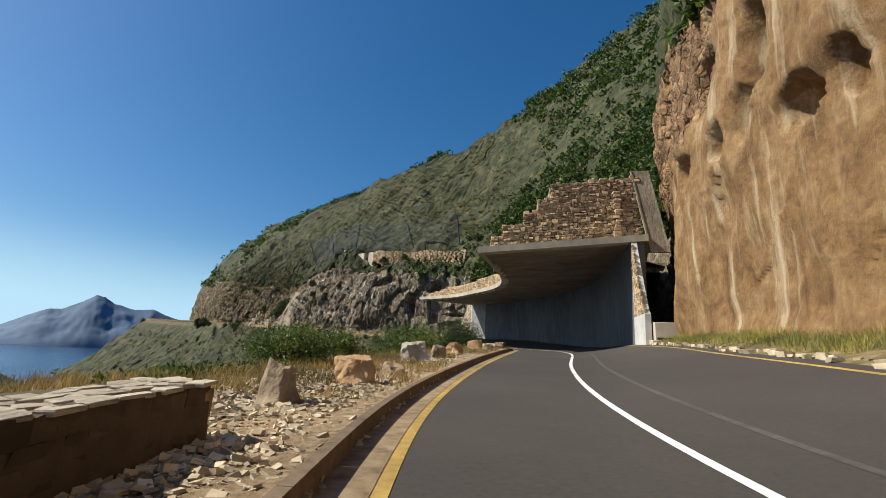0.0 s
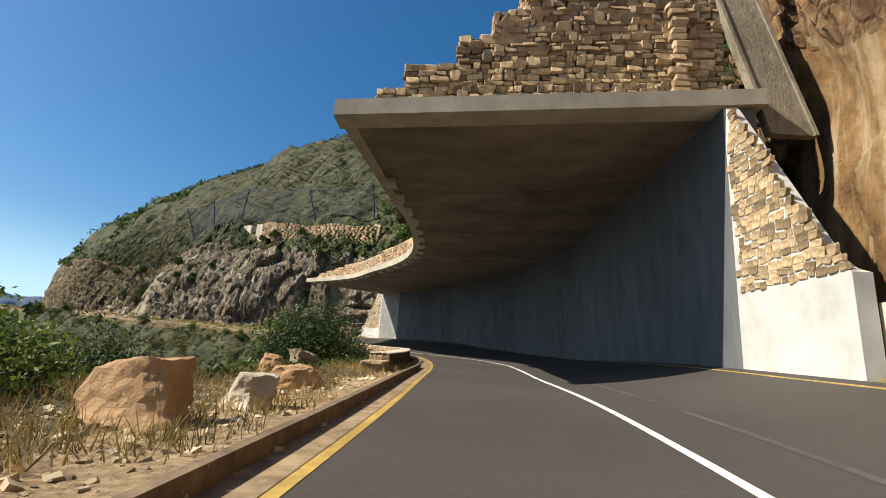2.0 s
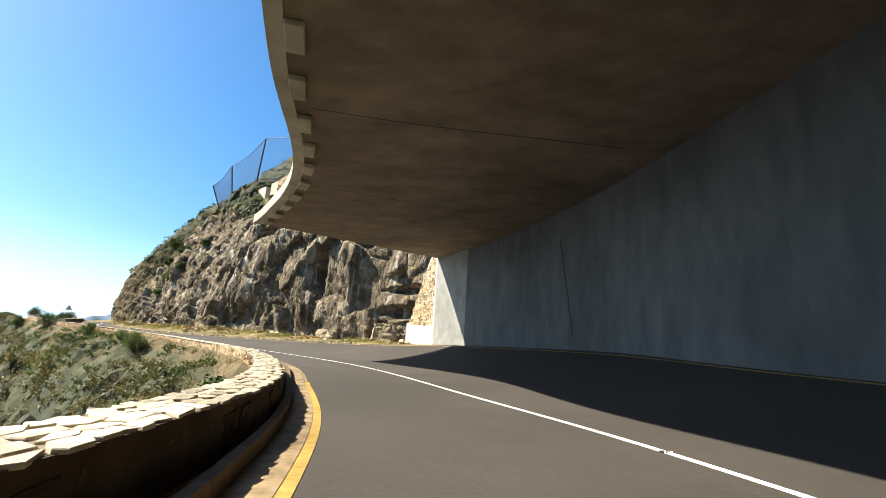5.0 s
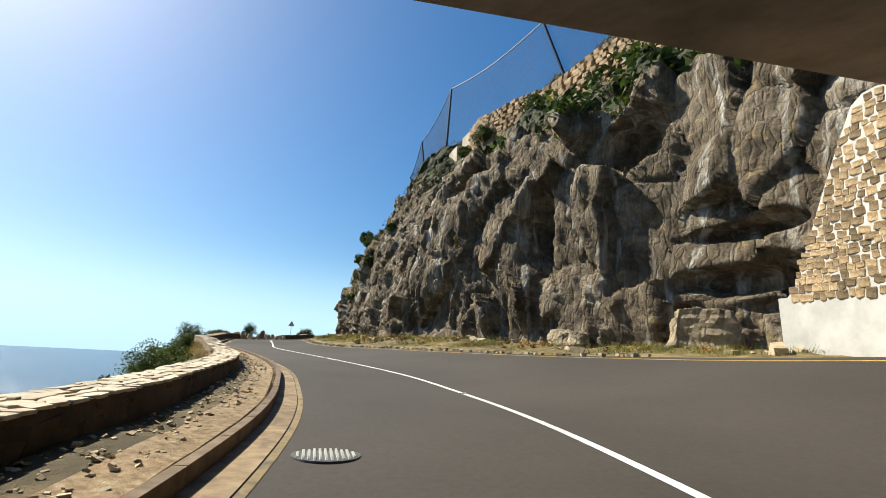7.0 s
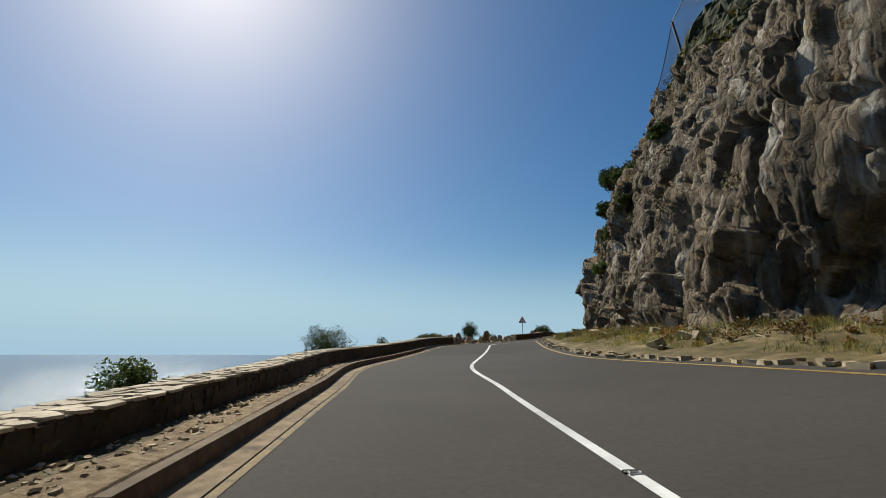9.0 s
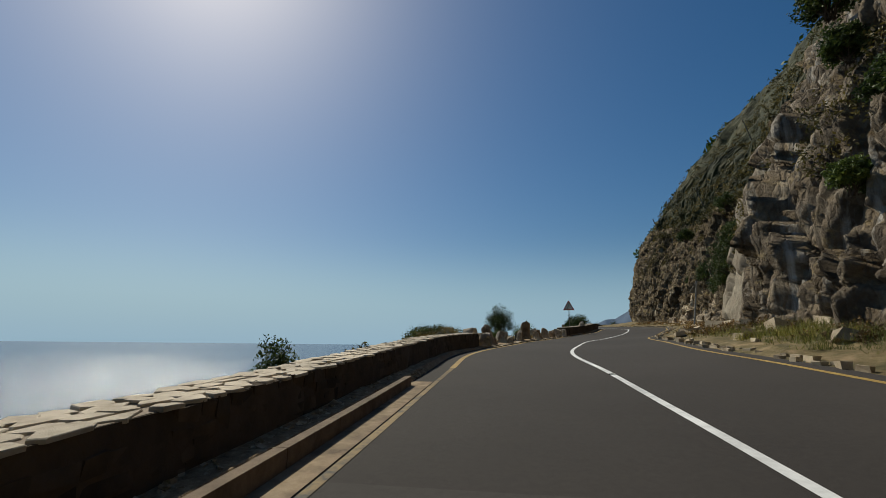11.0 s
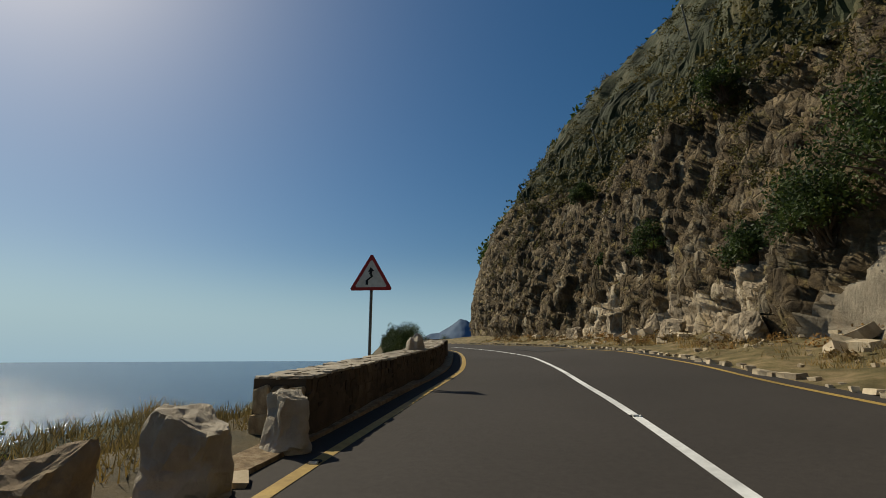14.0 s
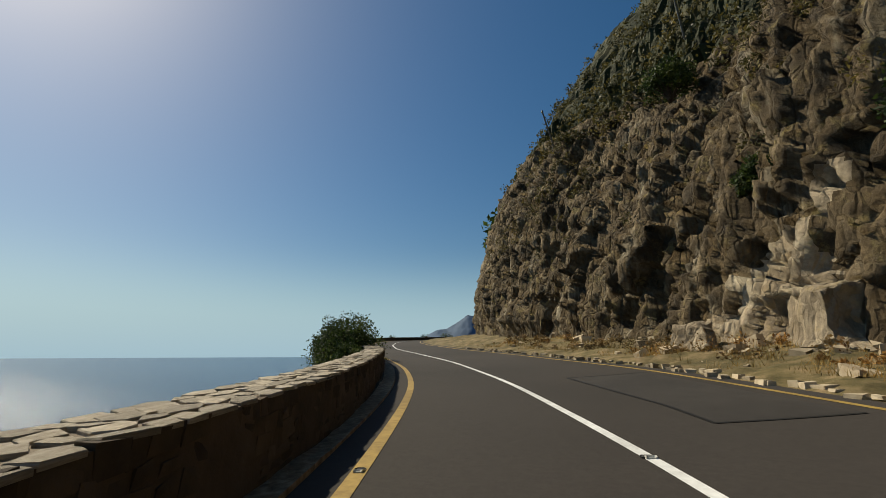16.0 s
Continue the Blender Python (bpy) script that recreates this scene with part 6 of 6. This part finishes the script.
def sign_back():
    """A warning sign for the other direction, seen from behind on its leaning pole."""
    foot, tip = on_ground(169.4, 7.1, VG_XYZ, 0.3), at(170.6, 7.6, 4.05)
    o = leaning_pole("warning_sign", foot, tip, 0.065, "grey back of a triangular warning sign on a leaning steel pole")
    m = Matrix.Translation(Vector(tip)) @ Matrix.Rotation(radians(heading(170) + 28), 4, "Z") @ Matrix.Rotation(radians(6), 4, "Y")
    bm = bmesh.new()
    pts = [(-0.04, 0.0), (0.04, 0.0), (0.5, -0.84), (0.46, -0.9), (-0.46, -0.9), (-0.5, -0.84)]
    a = [bm.verts.new(m @ Vector((x, 0.075, z))) for x, z in pts]
    b = [bm.verts.new(m @ Vector((x, 0.095, z))) for x, z in pts]
    bm.faces.new(a)
    bm.faces.new(b[::-1])
    for i in range(6):
        bm.faces.new((a[i], b[i], b[(i + 1) % 6], a[(i + 1) % 6]))
    part("plate", bm, M_STEEL, o, "bare grey back of the triangular plate")
    for z in (-0.3, -0.7):
        bm = bmesh.new()
        bmesh.ops.create_cube(bm, size=1.0, matrix=m @ Matrix.Translation((0, 0.06, z)) @ Matrix.Diagonal((0.3, 0.02, 0.05, 1)))
        part("bracket", bm, M_STEEL, o)


sign_back()


def rock_net():
    """The rockfall net on leaning posts along the cliff's brow."""
    o = tagged(new("rockfall_net"), "blue-black rockfall catch net on leaning steel posts", "net")
    tops = [np.array(p) for p in ((4.0, 117.0, 37.5), (-9.0, 122.6, 36.4), (-22.9, 130.2, 37.5), (-32.4, 138.7, 36.3), (-42.3, 150.5, 36.9))]
    feet = []
    for t in tops:
        d = (CL_XYZ[:, 0] - t[0]) ** 2 + (CL_XYZ[:, 1] - t[1]) ** 2 + (CL_XYZ[:, 2] - t[2] + 5.5) ** 2
        feet.append(CL_XYZ[int(np.argmin(d))] - (0, 0, 0.3))
    for a, b in zip(feet, tops):
        bm = bmesh.new()
        branch(bm, a, b, 0.14, 0.12, 8)
        part("post", bm, M_NET, o)
    vs, es = [], []
    bm = bmesh.new()
    for k in range(len(tops) - 1):
        nw = int(np.linalg.norm(tops[k + 1] - tops[k]) / 0.3)
        w = np.linspace(0, 1, nw + 1)
        z = np.linspace(0, 1, 19)
        sag = 0.7 * np.sin(w * math.pi)
        top = tops[k] * (1 - w[:, None]) + tops[k + 1] * w[:, None] - sag[:, None] * (0, 0, 1)
        low = feet[k] * (1 - w[:, None]) + feet[k + 1] * w[:, None]
        g = low[:, None] * (1 - z[None, :, None]) + top[:, None] * z[None, :, None]
        for i in range(nw):
            for j in range(18):
                branch(bm, g[i, j], g[i + 1, j + 1], 0.011, 0.011, 3)
                branch(bm, g[i + 1, j], g[i, j + 1], 0.011, 0.011, 3)
            branch(bm, g[i, 18], g[i + 1, 18], 0.05, 0.05, 4)
            branch(bm, g[i, 0], g[i + 1, 0], 0.03, 0.03, 4)
    part("mesh", bm, M_NET, o, "dark blue wire mesh")
    return o


rock_net()
for k, (s, d, h, lab) in enumerate(((198.4, 18.0, 24.5, "leaning steel anchor post high on the slope"), (207.0, 12.5, 21.0, "leaning steel anchor post high on the slope"), (218.0, 7.0, 18.0, "leaning steel anchor post on the brow"))):
    b = at(s, d)
    dd = (CL_XYZ[:, 0] - b[0]) ** 2 + (CL_XYZ[:, 1] - b[1]) ** 2
    idx = np.argsort(dd)[:30]
    foot = CL_XYZ[idx[np.argmin(np.abs(CL_XYZ[idx, 2] - (b[2] + h)))]]
    leaning_pole("anchor_post", foot - (0, 0, 0.3), foot + (at(s - 1.2, d - 1.0) - at(s, d)) + (0, 0, 2.2), 0.07, lab, "anchor posts")


def terrace():
    """Concrete blocks and a stone terrace wall on the ledge above the cliff."""
    rnd = random.Random(31)
    for s, d, h, w, hh in ((130.4, 18.5, 21.0, 2.2, 1.7), (134.6, 18.6, 21.4, 3.2, 1.2), (139.6, 18.9, 22.6, 2.6, 1.5), (143.6, 19.0, 23.2, 2.4, 1.0)):
        o = tagged(new("concrete_block"), "pale weathered concrete anchor block on the rock ledge", "block", "anchor blocks")
        box_mesh("block", (s, s + w), (d, d + 2.4), (h - 2.5, h + hh), M_CONCRETE, o)
    o = tagged(new("terrace_wall"), "rubble-stone terrace wall above the cliff", "wall", kind="structure")
    rest = []
    h = 0.0
    while h < 3.4:
        rh = rnd.uniform(0.25, 0.4)
        s = 103.0
        while s < 130:
            ln = rnd.uniform(0.4, 0.9)
            d = float(np.interp(s, [103, 112, 130], [18.9, 18.4, 18.2]))
            m = frame_at(s, d + 0.16 * h, 19.2 + h + 0.3 * math.sin(s * 0.7), rnd.uniform(-5, 5)) @ Matrix.Diagonal((0.6, ln, rh, 1))
            rest.append((rnd.choice(STONES), m))
            s += ln
        h += rh
    joined("terrace_stones", rest, M_STONE_I, o)


terrace()


# ---- small things on the road ----
def road_bits():
    for s in (2.9, 15.9, 28.9, 42, 55, 70.5, 86.0, 99.4, 112.5, 125.5, 140, 155.2, 171, 187.2):
        o = tagged(new("road_stud"), "small dark road stud set in the white line", "road stud", "road studs")
        d = float(WHITE(s))
        h = float(road_h(s, d))
        box_mesh("body", (s - 0.05, s + 0.05), (d - 0.075, d + 0.075), (h - 0.01, h + 0.02), M_BLACK, o)
        box_mesh("lens", (s - 0.056, s - 0.049), (d - 0.05, d + 0.05), (h + 0.006, h + 0.016), M_SIGN, o, "pale reflector lens")
    for s in (41.6, 108.6, 155.6, 168.6, 186.8):
        o = tagged(new("road_stud"), "small white reflective road stud on the yellow edge line", "road stud", "edge line studs")
        d = float(YEL(s))
        box_mesh("body", (s - 0.06, s + 0.06), (d - 0.05, d + 0.05), (-0.01, 0.018), M_BLACK, o)
        box_mesh("lens", (s - 0.066, s - 0.059), (d - 0.04, d + 0.04), (0.003, 0.016), M_SIGN, o, "white reflector lens")
    o = tagged(new("manhole_cover"), "round cast-iron manhole cover with raised studs", "manhole cover")
    s, d = 93.6, -0.55
    c = Vector(at(s, d, 0.0))
    bm = bmesh.new()
    bmesh.ops.create_cone(bm, cap_ends=True, segments=40, radius1=0.36, radius2=0.355, depth=0.02, matrix=Matrix.Translation(c - Vector((0, 0, 0.002))))
    part("rim", bm, M_IRON, o)
    bm = bmesh.new()
    for i in range(-8, 9):
        for j in range(-8, 9):
            if (i * i + j * j) < 68 and (i + j) % 2 == 0:
                bmesh.ops.create_cone(bm, cap_ends=True, segments=6, radius1=0.02, radius2=0.014, depth=0.012, matrix=Matrix.Translation(c + Vector((i * 0.04, j * 0.04, 0.011))))
    part("studs", bm, M_SIGN, o, "worn bright studs")
    # a patch of newer asphalt with tarred edges
    o = tagged(new("asphalt_patch"), "darker repaired asphalt patch with tarred joints", "patch", kind="structure")
    q = np.linspace(188.6, 194.6, 16)
    strip("fill", q, lambda z: 2.9 + 0 * z - 0.11 * np.maximum(0, z - 190), lambda z: RIGHT(z) - 0.3, 0.004, M_PATCH, o, cols=6)
    for a, b in ((lambda z: 2.87 + 0 * z - 0.11 * np.maximum(0, z - 190), lambda z: 2.93 + 0 * z - 0.11 * np.maximum(0, z - 190)),):
        strip("joint", q, a, b, 0.008, M_BLACK, o, cols=2)
    for e in (188.57, 194.57):
        strip("joint", np.array([e, e + 0.06]), lambda z: 2.9 + 0 * z - 0.11 * np.maximum(0, z - 190), lambda z: RIGHT(z) - 0.3, 0.008, M_BLACK, o, cols=6)
    q = np.arange(-20.0, 40.0, 0.5)
    tagged(strip("old_line", q, lambda z: WHITE(z) + 1.1, lambda z: WHITE(z) + 1.22, 0.005, M_OLD, cols=3), "faint rubbed-out line on the asphalt", "road marking", kind="structure")


M_PATCH = speckled([(0.3, (0.03, 0.026, 0.023)), (0.7, (0.042, 0.037, 0.033))], 3.0, 0.3, 180, 0.5, 0.004, 0.8)("newer_asphalt")
M_OLD = speckled([(0.3, (0.055, 0.05, 0.046)), (0.7, (0.09, 0.083, 0.077))], 5.0, 0.5, 180, 0.5, 0.004, 0.8)("worn_line")
road_bits()
